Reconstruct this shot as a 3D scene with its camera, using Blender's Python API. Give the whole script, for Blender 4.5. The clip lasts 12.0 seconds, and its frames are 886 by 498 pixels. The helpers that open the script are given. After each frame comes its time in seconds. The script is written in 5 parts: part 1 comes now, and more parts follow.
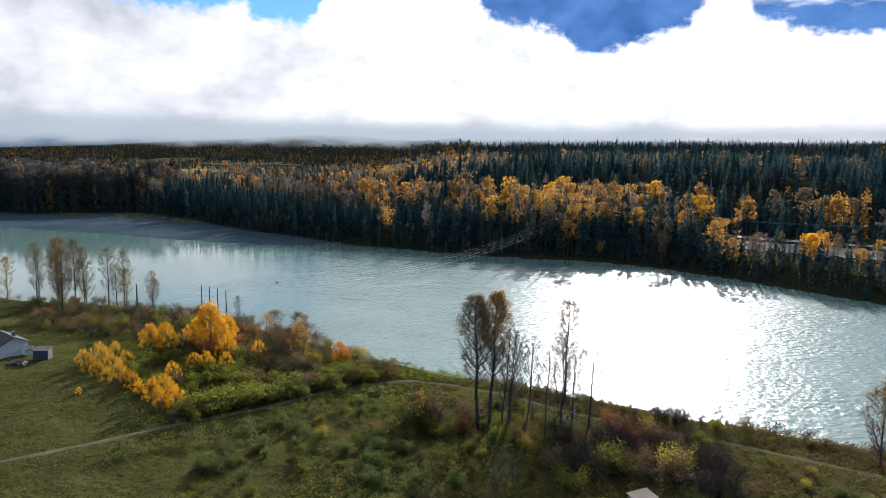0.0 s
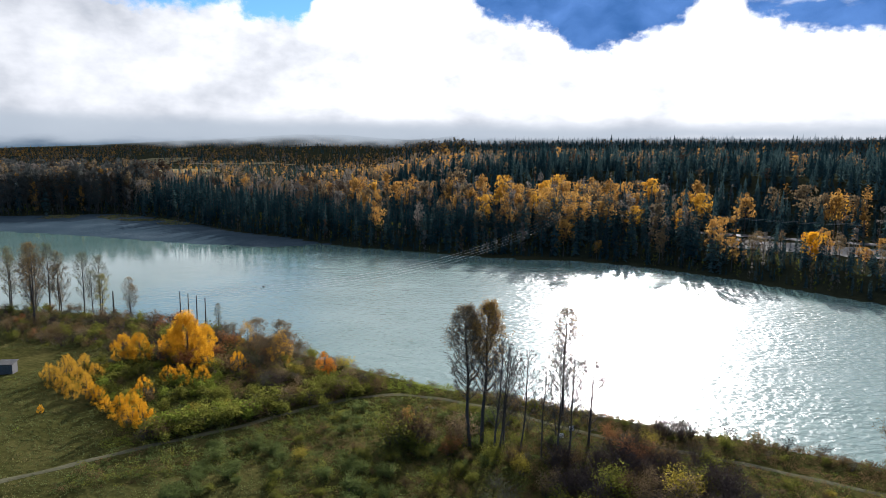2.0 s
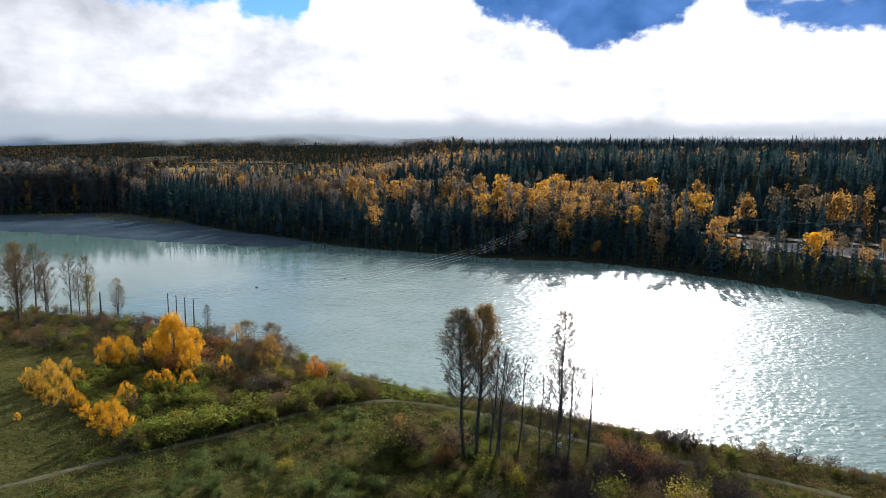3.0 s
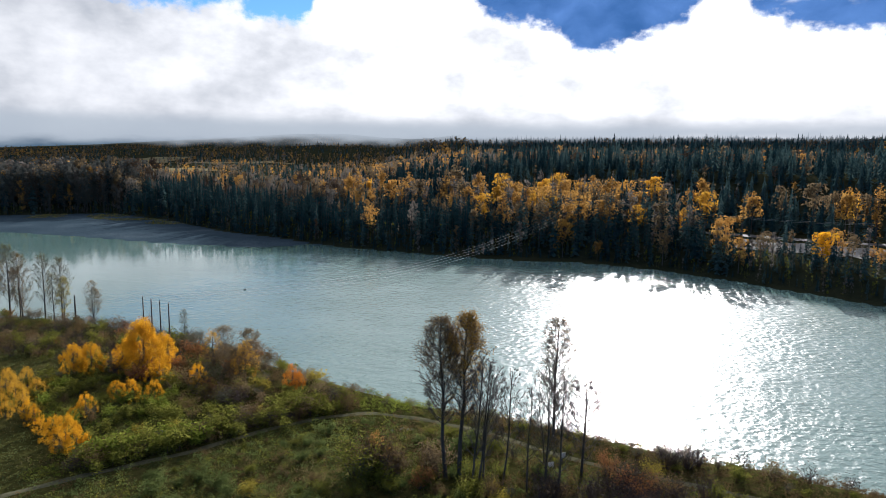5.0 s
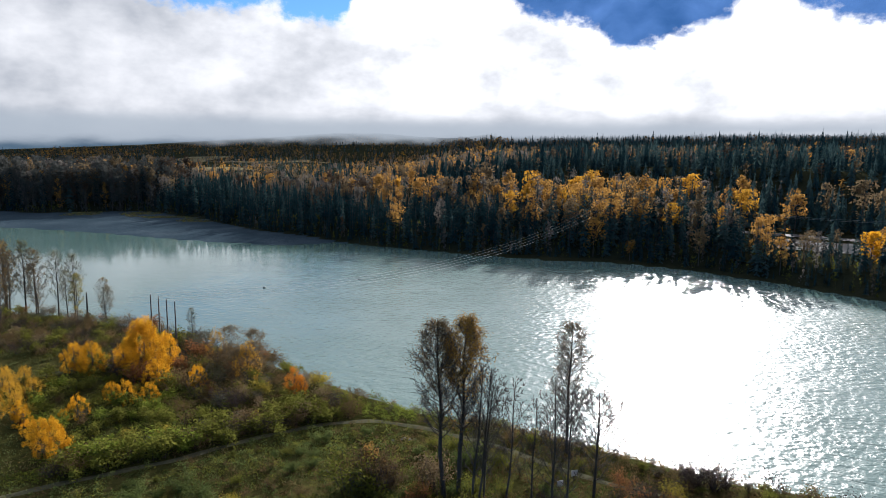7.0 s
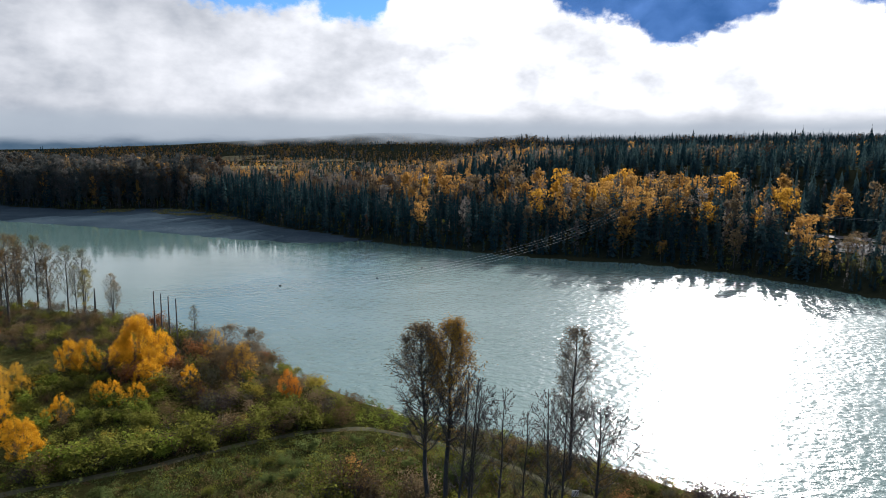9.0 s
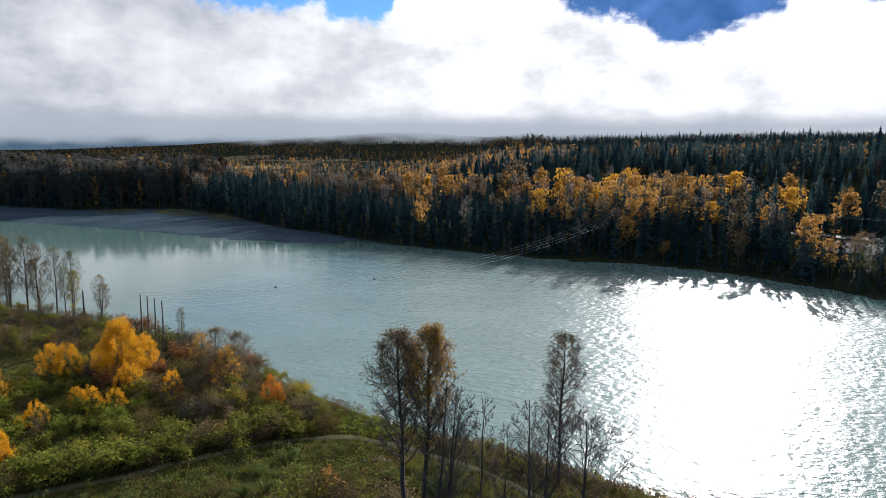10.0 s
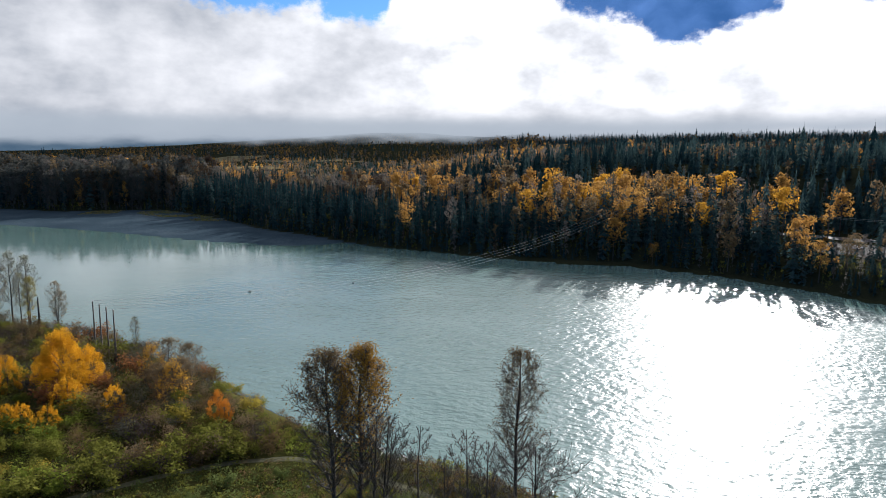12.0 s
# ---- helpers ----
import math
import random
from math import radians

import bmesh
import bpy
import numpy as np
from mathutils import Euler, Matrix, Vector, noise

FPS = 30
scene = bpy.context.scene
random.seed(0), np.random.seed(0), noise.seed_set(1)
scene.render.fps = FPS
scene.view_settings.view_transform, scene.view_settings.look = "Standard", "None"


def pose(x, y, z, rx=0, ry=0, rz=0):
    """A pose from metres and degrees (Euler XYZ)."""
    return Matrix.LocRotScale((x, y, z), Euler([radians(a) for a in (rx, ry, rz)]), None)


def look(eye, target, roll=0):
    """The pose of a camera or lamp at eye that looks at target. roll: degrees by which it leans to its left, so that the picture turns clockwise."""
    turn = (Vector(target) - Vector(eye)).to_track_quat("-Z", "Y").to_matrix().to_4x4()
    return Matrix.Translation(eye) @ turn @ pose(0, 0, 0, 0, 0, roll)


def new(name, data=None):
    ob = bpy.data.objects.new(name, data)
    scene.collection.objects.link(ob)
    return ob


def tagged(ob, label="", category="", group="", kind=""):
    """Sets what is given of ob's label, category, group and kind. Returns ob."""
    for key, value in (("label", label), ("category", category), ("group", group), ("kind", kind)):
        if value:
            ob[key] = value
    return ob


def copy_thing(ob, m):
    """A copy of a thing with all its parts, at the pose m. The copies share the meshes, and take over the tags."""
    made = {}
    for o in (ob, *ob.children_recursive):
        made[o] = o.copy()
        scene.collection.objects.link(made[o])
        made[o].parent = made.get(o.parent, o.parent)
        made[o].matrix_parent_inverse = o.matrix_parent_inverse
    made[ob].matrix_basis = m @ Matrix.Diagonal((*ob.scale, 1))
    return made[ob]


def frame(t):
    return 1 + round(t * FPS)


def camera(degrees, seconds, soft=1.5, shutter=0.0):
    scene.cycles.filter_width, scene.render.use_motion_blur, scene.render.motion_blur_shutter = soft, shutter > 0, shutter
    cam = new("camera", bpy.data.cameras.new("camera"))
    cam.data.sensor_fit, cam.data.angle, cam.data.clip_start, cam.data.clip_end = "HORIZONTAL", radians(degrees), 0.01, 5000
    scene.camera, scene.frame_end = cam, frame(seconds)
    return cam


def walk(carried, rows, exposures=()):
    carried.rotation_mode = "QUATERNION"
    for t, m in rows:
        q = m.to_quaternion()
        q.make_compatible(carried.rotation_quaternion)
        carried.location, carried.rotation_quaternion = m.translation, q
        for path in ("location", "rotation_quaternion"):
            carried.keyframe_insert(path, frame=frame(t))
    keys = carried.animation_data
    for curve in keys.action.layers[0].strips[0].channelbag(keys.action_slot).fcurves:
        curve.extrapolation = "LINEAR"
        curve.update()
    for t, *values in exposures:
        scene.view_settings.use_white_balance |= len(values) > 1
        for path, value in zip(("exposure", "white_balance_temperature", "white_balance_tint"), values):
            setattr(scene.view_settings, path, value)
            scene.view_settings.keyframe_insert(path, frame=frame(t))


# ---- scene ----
cam = camera(68.7, 12.0, soft=0.85)
PATH = [
    (0, (-2.201, -7.197, 39.257), (-2.187, -5.218, 38.969), 1.3),
    (0.5, (-2.001, -5.679, 39.238), (-1.982, -3.7, 38.95), 1.2),
    (1, (-1.78, -4.11, 39.243), (-1.758, -2.131, 38.955), 1.2),
    (1.5, (-1.522, -2.435, 39.29), (-1.497, -0.457, 39.0), 1.0),
    (2, (-1.25, -1.022, 39.318), (-1.221, 0.956, 39.026), 1.0),
    (2.5, (-0.957, 0.466, 39.159), (-0.926, 2.445, 38.866), 1.0),
    (3, (-0.57, 2.31, 39.085), (-0.537, 4.288, 38.791), 1.1),
    (5, (2.177, 8.788, 38.278), (2.197, 10.766, 37.985), 1.0),
    (5.5, (3.101, 10.28, 38.034), (3.093, 12.259, 37.739), 0.9),
    (6, (3.978, 11.693, 37.788), (3.942, 13.671, 37.492), 0.9),
    (6.5, (4.956, 13.079, 37.515), (4.892, 15.055, 37.218), 0.8),
    (7, (5.893, 14.453, 37.301), (5.801, 16.429, 37.004), 0.8),
    (9, (10.044, 20.1, 36.286), (9.841, 22.067, 35.987), 0.8),
    (9.5, (11.09, 21.604, 36.141), (10.868, 23.569, 35.842), 0.8),
    (10, (12.157, 23.085, 36.141), (11.933, 25.049, 35.841), 0.7),
    (10.5, (13.213, 24.458, 36.19), (12.992, 26.423, 35.89), 0.8),
    (11, (14.177, 25.796, 36.204), (13.956, 27.761, 35.904), 0.7),
    (11.5, (15.254, 27.361, 36.23), (15.035, 29.326, 35.929), 0.6),
    (12, (16.338, 28.877, 36.196), (16.12, 30.842, 35.896), 0.6),
]
walk(cam, [(t, look(eye, target, roll)) for t, eye, target, roll in PATH], exposures=((0.0, 1.24, 6240, 14), (6.0, 1.08, 6240, 14), (12.0, 0.99, 6240, 14)))

# ---- world, sun, exposure ----
SUN_AZ, SUN_EL = 18.3, 19.5
world = bpy.data.worlds.new("world")
scene.world = world
world.use_nodes = True
wn, wl = world.node_tree.nodes, world.node_tree.links
sky = wn.new("ShaderNodeTexSky")
sky.sky_type, sky.sun_disc = "NISHITA", False
sky.altitude, sky.dust_density, sky.ozone_density = 900.0, 0.1, 4.0
sky.sun_elevation, sky.sun_rotation = radians(SUN_EL), radians(SUN_AZ)
wn["Background"].inputs["Strength"].default_value = 0.07
# unseen broken high cloud added over clear sky to light water, brighter sunward
wc = wn.new("ShaderNodeTexCoord")
wnoise = wn.new("ShaderNodeTexNoise")
wnoise.inputs["Scale"].default_value, wnoise.inputs["Detail"].default_value = 2.2, 6.0
wl.new(wc.outputs["Generated"], wnoise.inputs["Vector"])
wsep = wn.new("ShaderNodeSeparateXYZ")
wl.new(wc.outputs["Generated"], wsep.inputs[0])
wup = wn.new("ShaderNodeMapRange")
wup.interpolation_type = "SMOOTHSTEP"
wup.inputs["From Min"].default_value, wup.inputs["From Max"].default_value = 0.25, 0.34
wl.new(wsep.outputs[2], wup.inputs["Value"])
wcov = wn.new("ShaderNodeMapRange")
wcov.interpolation_type = "SMOOTHSTEP"
wcov.inputs["From Min"].default_value, wcov.inputs["From Max"].default_value = 0.20, 0.42
wl.new(wnoise.outputs["Fac"], wcov.inputs["Value"])
wmask = wn.new("ShaderNodeMath")
wmask.operation = "MULTIPLY"
wl.new(wup.outputs[0], wmask.inputs[0])
wl.new(wcov.outputs[0], wmask.inputs[1])
wdot = wn.new("ShaderNodeVectorMath")
wdot.operation = "DOT_PRODUCT"
wdot.inputs[1].default_value = (math.sin(radians(SUN_AZ)) * math.cos(radians(SUN_EL)), math.cos(radians(SUN_AZ)) * math.cos(radians(SUN_EL)), math.sin(radians(SUN_EL)))
wl.new(wc.outputs["Generated"], wdot.inputs[0])
wglow = wn.new("ShaderNodeMapRange")
wglow.inputs["From Min"].default_value, wglow.inputs["From Max"].default_value = 0.2, 1.0
wglow.inputs["To Min"].default_value, wglow.inputs["To Max"].default_value = 3.0, 9.5
wl.new(wdot.outputs["Value"], wglow.inputs["Value"])
wmix = wn.new("ShaderNodeMix")
wmix.data_type = "RGBA"
wfront = wn.new("ShaderNodeMapRange")
wfront.interpolation_type = "SMOOTHSTEP"
wfront.inputs["From Min"].default_value, wfront.inputs["From Max"].default_value = -0.5, 0.4
wl.new(wdot.outputs["Value"], wfront.inputs["Value"])
wmask2 = wn.new("ShaderNodeMath")
wmask2.operation = "MULTIPLY"
wl.new(wmask.outputs[0], wmask2.inputs[0])
wl.new(wfront.outputs[0], wmask2.inputs[1])
wl.new(wmask2.outputs[0], wmix.inputs[0])
wtint = wn.new("ShaderNodeMix")
wtint.data_type, wtint.blend_type = "RGBA", "MULTIPLY"
wtint.inputs[0].default_value, wtint.inputs[7].default_value = 1.0, (0.62, 0.86, 1.0, 1.0)
wl.new(sky.outputs[0], wtint.inputs[6])
wl.new(wtint.outputs[2], wmix.inputs[6])
wl.new(wglow.outputs[0], wmix.inputs[7])
wl.new(wmix.outputs[2], wn["Background"].inputs["Color"])

sun = new("sun", bpy.data.lights.new("sun", "SUN"))
sun.data.energy, sun.data.angle, sun.data.color = 5.0, radians(0.5), (1.0, 0.96, 0.90)
sun.matrix_world = look(500 * Vector((math.sin(radians(SUN_AZ)) * math.cos(radians(SUN_EL)),
                                      math.cos(radians(SUN_AZ)) * math.cos(radians(SUN_EL)),
                                      math.sin(radians(SUN_EL)))), (0, 0, 0))


# ---- materials ----
def material(name):
    m = bpy.data.materials.new(name)
    m.use_nodes = True
    m.node_tree.nodes.clear()
    return m, m.node_tree.nodes, m.node_tree.links


def ramp(n, stops):
    r = n.new("ShaderNodeValToRGB")
    els = r.color_ramp.elements
    while len(els) < len(stops):
        els.new(0.5)
    for e, (p, c) in zip(els, stops):
        e.position, e.color = p, (*c, 1.0)
    return r


def textured(name, stops, scale, fine, rough=0.9, bump=0.3, metal=0.0, spec=0.2):
    """A rough surface with colour at two scales and a fine relief."""
    m, n, l = material(name)
    out, b = n.new("ShaderNodeOutputMaterial"), n.new("ShaderNodeBsdfPrincipled")
    geo = n.new("ShaderNodeNewGeometry")
    big, small = n.new("ShaderNodeTexNoise"), n.new("ShaderNodeTexNoise")
    for tex, s in ((big, scale), (small, fine)):
        tex.inputs["Scale"].default_value, tex.inputs["Detail"].default_value = s, 6.0
        l.new(geo.outputs["Position"], tex.inputs["Vector"])
    mixv = n.new("ShaderNodeMath")
    mixv.operation = "MULTIPLY_ADD"
    mixv.inputs[1].default_value = 0.45
    sub = n.new("ShaderNodeMath")
    sub.operation = "MULTIPLY"
    sub.inputs[1].default_value = 0.55
    l.new(big.outputs["Fac"], sub.inputs[0])
    l.new(small.outputs["Fac"], mixv.inputs[0])
    l.new(sub.outputs[0], mixv.inputs[2])
    r = ramp(n, stops)
    l.new(mixv.outputs[0], r.inputs[0])
    l.new(r.outputs[0], b.inputs["Base Color"])
    b.inputs["Roughness"].default_value, b.inputs["Metallic"].default_value = rough, metal
    b.inputs["Specular IOR Level"].default_value = spec
    bp = n.new("ShaderNodeBump")
    bp.inputs["Strength"].default_value, bp.inputs["Distance"].default_value = bump, 0.3 / fine
    l.new(small.outputs["Fac"], bp.inputs["Height"])
    l.new(bp.outputs[0], b.inputs["Normal"])
    l.new(b.outputs[0], out.inputs[0])
    return m


def foliage(name, dark, light, through_light=0.35, patch=0.12):
    """Leaves: each one its own shade, some light passing through."""
    m, n, l = material(name)
    out = n.new("ShaderNodeOutputMaterial")
    geo, oi = n.new("ShaderNodeNewGeometry"), n.new("ShaderNodeObjectInfo")
    tex = n.new("ShaderNodeTexNoise")
    tex.inputs["Scale"].default_value = patch
    l.new(geo.outputs["Position"], tex.inputs["Vector"])
    a = n.new("ShaderNodeMath")
    a.operation = "MULTIPLY_ADD"
    a.inputs[1].default_value = 0.26
    clump = n.new("ShaderNodeTexNoise")
    clump.inputs["Scale"].default_value, clump.inputs["Detail"].default_value = 0.75, 2.0
    l.new(geo.outputs["Position"], clump.inputs["Vector"])
    e = n.new("ShaderNodeMath")
    e.operation = "MULTIPLY_ADD"
    e.inputs[1].default_value, e.inputs[2].default_value = 0.9, -0.45
    l.new(clump.outputs["Fac"], e.inputs[0])
    b = n.new("ShaderNodeMath")
    b.operation = "MULTIPLY_ADD"
    b.inputs[1].default_value = 0.7
    c = n.new("ShaderNodeMath")
    c.operation = "MULTIPLY_ADD"
    c.inputs[1].default_value = 0.3
    l.new(tex.outputs["Fac"], b.inputs[0])
    l.new(e.outputs[0], b.inputs[2])
    l.new(oi.outputs["Random"], c.inputs[0])
    l.new(b.outputs[0], c.inputs[2])
    l.new(geo.outputs["Random Per Island"], a.inputs[0])
    l.new(c.outputs[0], a.inputs[2])
    r = ramp(n, [(0.1, dark), (0.9, light)])
    l.new(a.outputs[0], r.inputs[0])
    d, t, mix = n.new("ShaderNodeBsdfDiffuse"), n.new("ShaderNodeBsdfTranslucent"), n.new("ShaderNodeMixShader")
    mix.inputs[0].default_value = through_light
    l.new(r.outputs[0], d.inputs[0])
    l.new(r.outputs[0], t.inputs[0])
    l.new(d.outputs[0], mix.inputs[1])
    l.new(t.outputs[0], mix.inputs[2])
    l.new(mix.outputs[0], out.inputs[0])
    return m


GRASS = textured("meadow_grass", [(0.3, (0.019, 0.020, 0.006)), (0.5, (0.040, 0.041, 0.013)), (0.7, (0.080, 0.070, 0.025))], 0.09, 1.6, bump=0.8, spec=0.0)
FOREST_FLOOR = textured("forest_floor", [(0.3, (0.014, 0.017, 0.010)), (0.7, (0.034, 0.036, 0.020))], 0.05, 0.8, bump=0.8, spec=0.0)
# dark and blue: the bar's shade is put into the gravel colour
GRAVEL = textured("shaded_river_gravel", [(0.3, (0.020, 0.034, 0.046)), (0.55, (0.038, 0.058, 0.074)), (0.75, (0.082, 0.106, 0.122))], 0.05, 1.2, bump=0.5, spec=0.0)
FIELD = textured("stubble_field", [(0.3, (0.11, 0.10, 0.055)), (0.7, (0.21, 0.185, 0.11))], 0.02, 0.3, bump=0.3, spec=0.0)
LOT = textured("pale_gravel_lot", [(0.3, (0.15, 0.15, 0.142)), (0.7, (0.24, 0.235, 0.22))], 0.06, 1.0, bump=0.3, spec=0.0)
TRACK = textured("dirt_track", [(0.3, (0.05, 0.051, 0.031)), (0.7, (0.108, 0.104, 0.066))], 0.3, 2.5, bump=0.5, spec=0.0)
ASPHALT = textured("asphalt", [(0.3, (0.05, 0.05, 0.052)), (0.7, (0.075, 0.075, 0.075))], 0.2, 3.0, bump=0.2)
BARK = textured("grey_brown_bark", [(0.3, (0.028, 0.024, 0.02)), (0.7, (0.085, 0.075, 0.065))], 0.8, 6.0, bump=0.8)
TWIG = textured("bare_twig", [(0.3, (0.036, 0.026, 0.022)), (0.7, (0.09, 0.068, 0.058))], 0.5, 5.0, bump=0.3)
POLE_WOOD = textured("weathered_pole_wood", [(0.3, (0.07, 0.06, 0.05)), (0.7, (0.15, 0.13, 0.11))], 1.0, 9.0, bump=0.4)
WIRE = textured("aluminium_wire", [(0.3, (0.26, 0.27, 0.26)), (0.7, (0.36, 0.37, 0.36))], 1.0, 9.0, rough=0.6, bump=0.05)
SIDING = textured("pale_grey_siding", [(0.3, (0.40, 0.43, 0.45)), (0.7, (0.50, 0.525, 0.54))], 0.4, 5.0, rough=0.6, bump=0.1)
SHINGLE = textured("dark_shingle", [(0.3, (0.035, 0.037, 0.04)), (0.7, (0.075, 0.077, 0.08))], 0.7, 6.0, bump=0.5)
METAL_ROOF = textured("pale_metal_roof", [(0.3, (0.42, 0.42, 0.42)), (0.7, (0.58, 0.57, 0.55))], 0.5, 3.0, rough=0.45, bump=0.1, spec=0.5)
OLD_ROOF = textured("weathered_sheet_roof", [(0.3, (0.05, 0.05, 0.05)), (0.6, (0.10, 0.10, 0.098)), (0.8, (0.26, 0.255, 0.25))], 1.4, 4.0, rough=0.85, bump=0.2, spec=0.05)
DARK_BOARD = textured("dark_boards", [(0.3, (0.05, 0.052, 0.055)), (0.7, (0.11, 0.11, 0.11))], 0.6, 5.0, bump=0.3)
RUST_ROOF = textured("rust_red_roof", [(0.3, (0.22, 0.075, 0.05)), (0.7, (0.34, 0.13, 0.09))], 0.5, 3.0, rough=0.6)
STONE = textured("dark_stone", [(0.3, (0.05, 0.05, 0.05)), (0.7, (0.14, 0.135, 0.13))], 0.6, 5.0)
PALE_STONE = textured("pale_stone", [(0.3, (0.40, 0.39, 0.37)), (0.7, (0.60, 0.58, 0.56))], 0.6, 5.0)
CAR_WHITE = textured("white_car_paint", [(0.3, (0.70, 0.70, 0.70)), (0.7, (0.80, 0.80, 0.80))], 0.5, 2.0, rough=0.25, bump=0.0, spec=0.5)
CAR_BLUE = textured("blue_grey_car_paint", [(0.3, (0.10, 0.14, 0.20)), (0.7, (0.14, 0.18, 0.25))], 0.5, 2.0, rough=0.25, bump=0.0, spec=0.5)
RUBBER = textured("black_rubber", [(0.3, (0.02, 0.02, 0.02)), (0.7, (0.035, 0.035, 0.035))], 1.0, 9.0)
DARK_GLASS = textured("dark_window_glass", [(0.3, (0.02, 0.025, 0.03)), (0.7, (0.03, 0.035, 0.04))], 1.0, 2.0, rough=0.08, bump=0.0, spec=0.6)

# the blue in both, and the second's paleness, paint distance haze into needles
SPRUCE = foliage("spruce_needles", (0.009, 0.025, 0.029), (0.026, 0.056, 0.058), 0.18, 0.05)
SPRUCE_HAZED = foliage("pale_hazed_spruce", (0.024, 0.048, 0.050), (0.064, 0.106, 0.100), 0.34, 0.05)
DULL_GOLD = foliage("dull_gold_leaves", (0.18, 0.10, 0.014), (0.60, 0.345, 0.038), 0.52)
GOLD = foliage("golden_leaves", (0.22, 0.10, 0.008), (0.70, 0.37, 0.022), 0.55)
AMBER = foliage("amber_leaves", (0.22, 0.115, 0.014), (0.60, 0.33, 0.045), 0.55)
ORANGE = foliage("orange_leaves", (0.18, 0.095, 0.024), (0.44, 0.25, 0.07), 0.5)
RUSSET = foliage("russet_leaves", (0.064, 0.050, 0.030), (0.185, 0.135, 0.075), 0.48)
DUN = foliage("dun_twigs_and_leaves", (0.056, 0.052, 0.048), (0.165, 0.150, 0.130), 0.48)
GREY_TWIG = foliage("grey_bare_twigs", (0.034, 0.040, 0.038), (0.10, 0.102, 0.09), 0.3)
BARE_TWIG = foliage("dark_bare_twigs", (0.018, 0.014, 0.013), (0.07, 0.055, 0.05), 0.15)
# dull brown, darkened to carry the cloud shade of the western woods
MUTED = foliage("dull_shaded_brown_leaves", (0.034, 0.027, 0.021), (0.105, 0.073, 0.048), 0.22)
BUSH_GREY = foliage("greyish_bush_leaves", (0.020, 0.023, 0.018), (0.125, 0.122, 0.083), 0.32)
YELLOW_GREEN = foliage("yellowing_leaves", (0.12, 0.10, 0.018), (0.34, 0.27, 0.045), 0.45)
SAGE = foliage("grey_green_leaves", (0.020, 0.032, 0.011), (0.120, 0.150, 0.046), 0.45)
RUST_GOLD = foliage("rust_gold_leaves", (0.075, 0.045, 0.014), (0.34, 0.19, 0.035), 0.35)
FLAME = foliage("flame_orange_leaves", (0.26, 0.09, 0.012), (0.62, 0.24, 0.03), 0.5)
RED_LEAF = foliage("red_leaves", (0.12, 0.05, 0.022), (0.24, 0.11, 0.045), 0.42)
OLIVE = foliage("olive_leaves", (0.019, 0.025, 0.007), (0.165, 0.168, 0.032), 0.48)
GREEN = foliage("fresh_green_leaves", (0.026, 0.040, 0.008), (0.175, 0.21, 0.032), 0.5)
LAWN = foliage("short_lawn_grass", (0.043, 0.060, 0.023), (0.126, 0.140, 0.052), 0.36, 0.2)
STRAW = foliage("dry_grass_blades", (0.06, 0.058, 0.022), (0.20, 0.17, 0.07), 0.3)
TAN = foliage("tan_leaves", (0.07, 0.046, 0.019), (0.22, 0.14, 0.05), 0.3)
BROWN_LEAF = foliage("brown_leaves", (0.023, 0.017, 0.010), (0.168, 0.114, 0.052), 0.34)


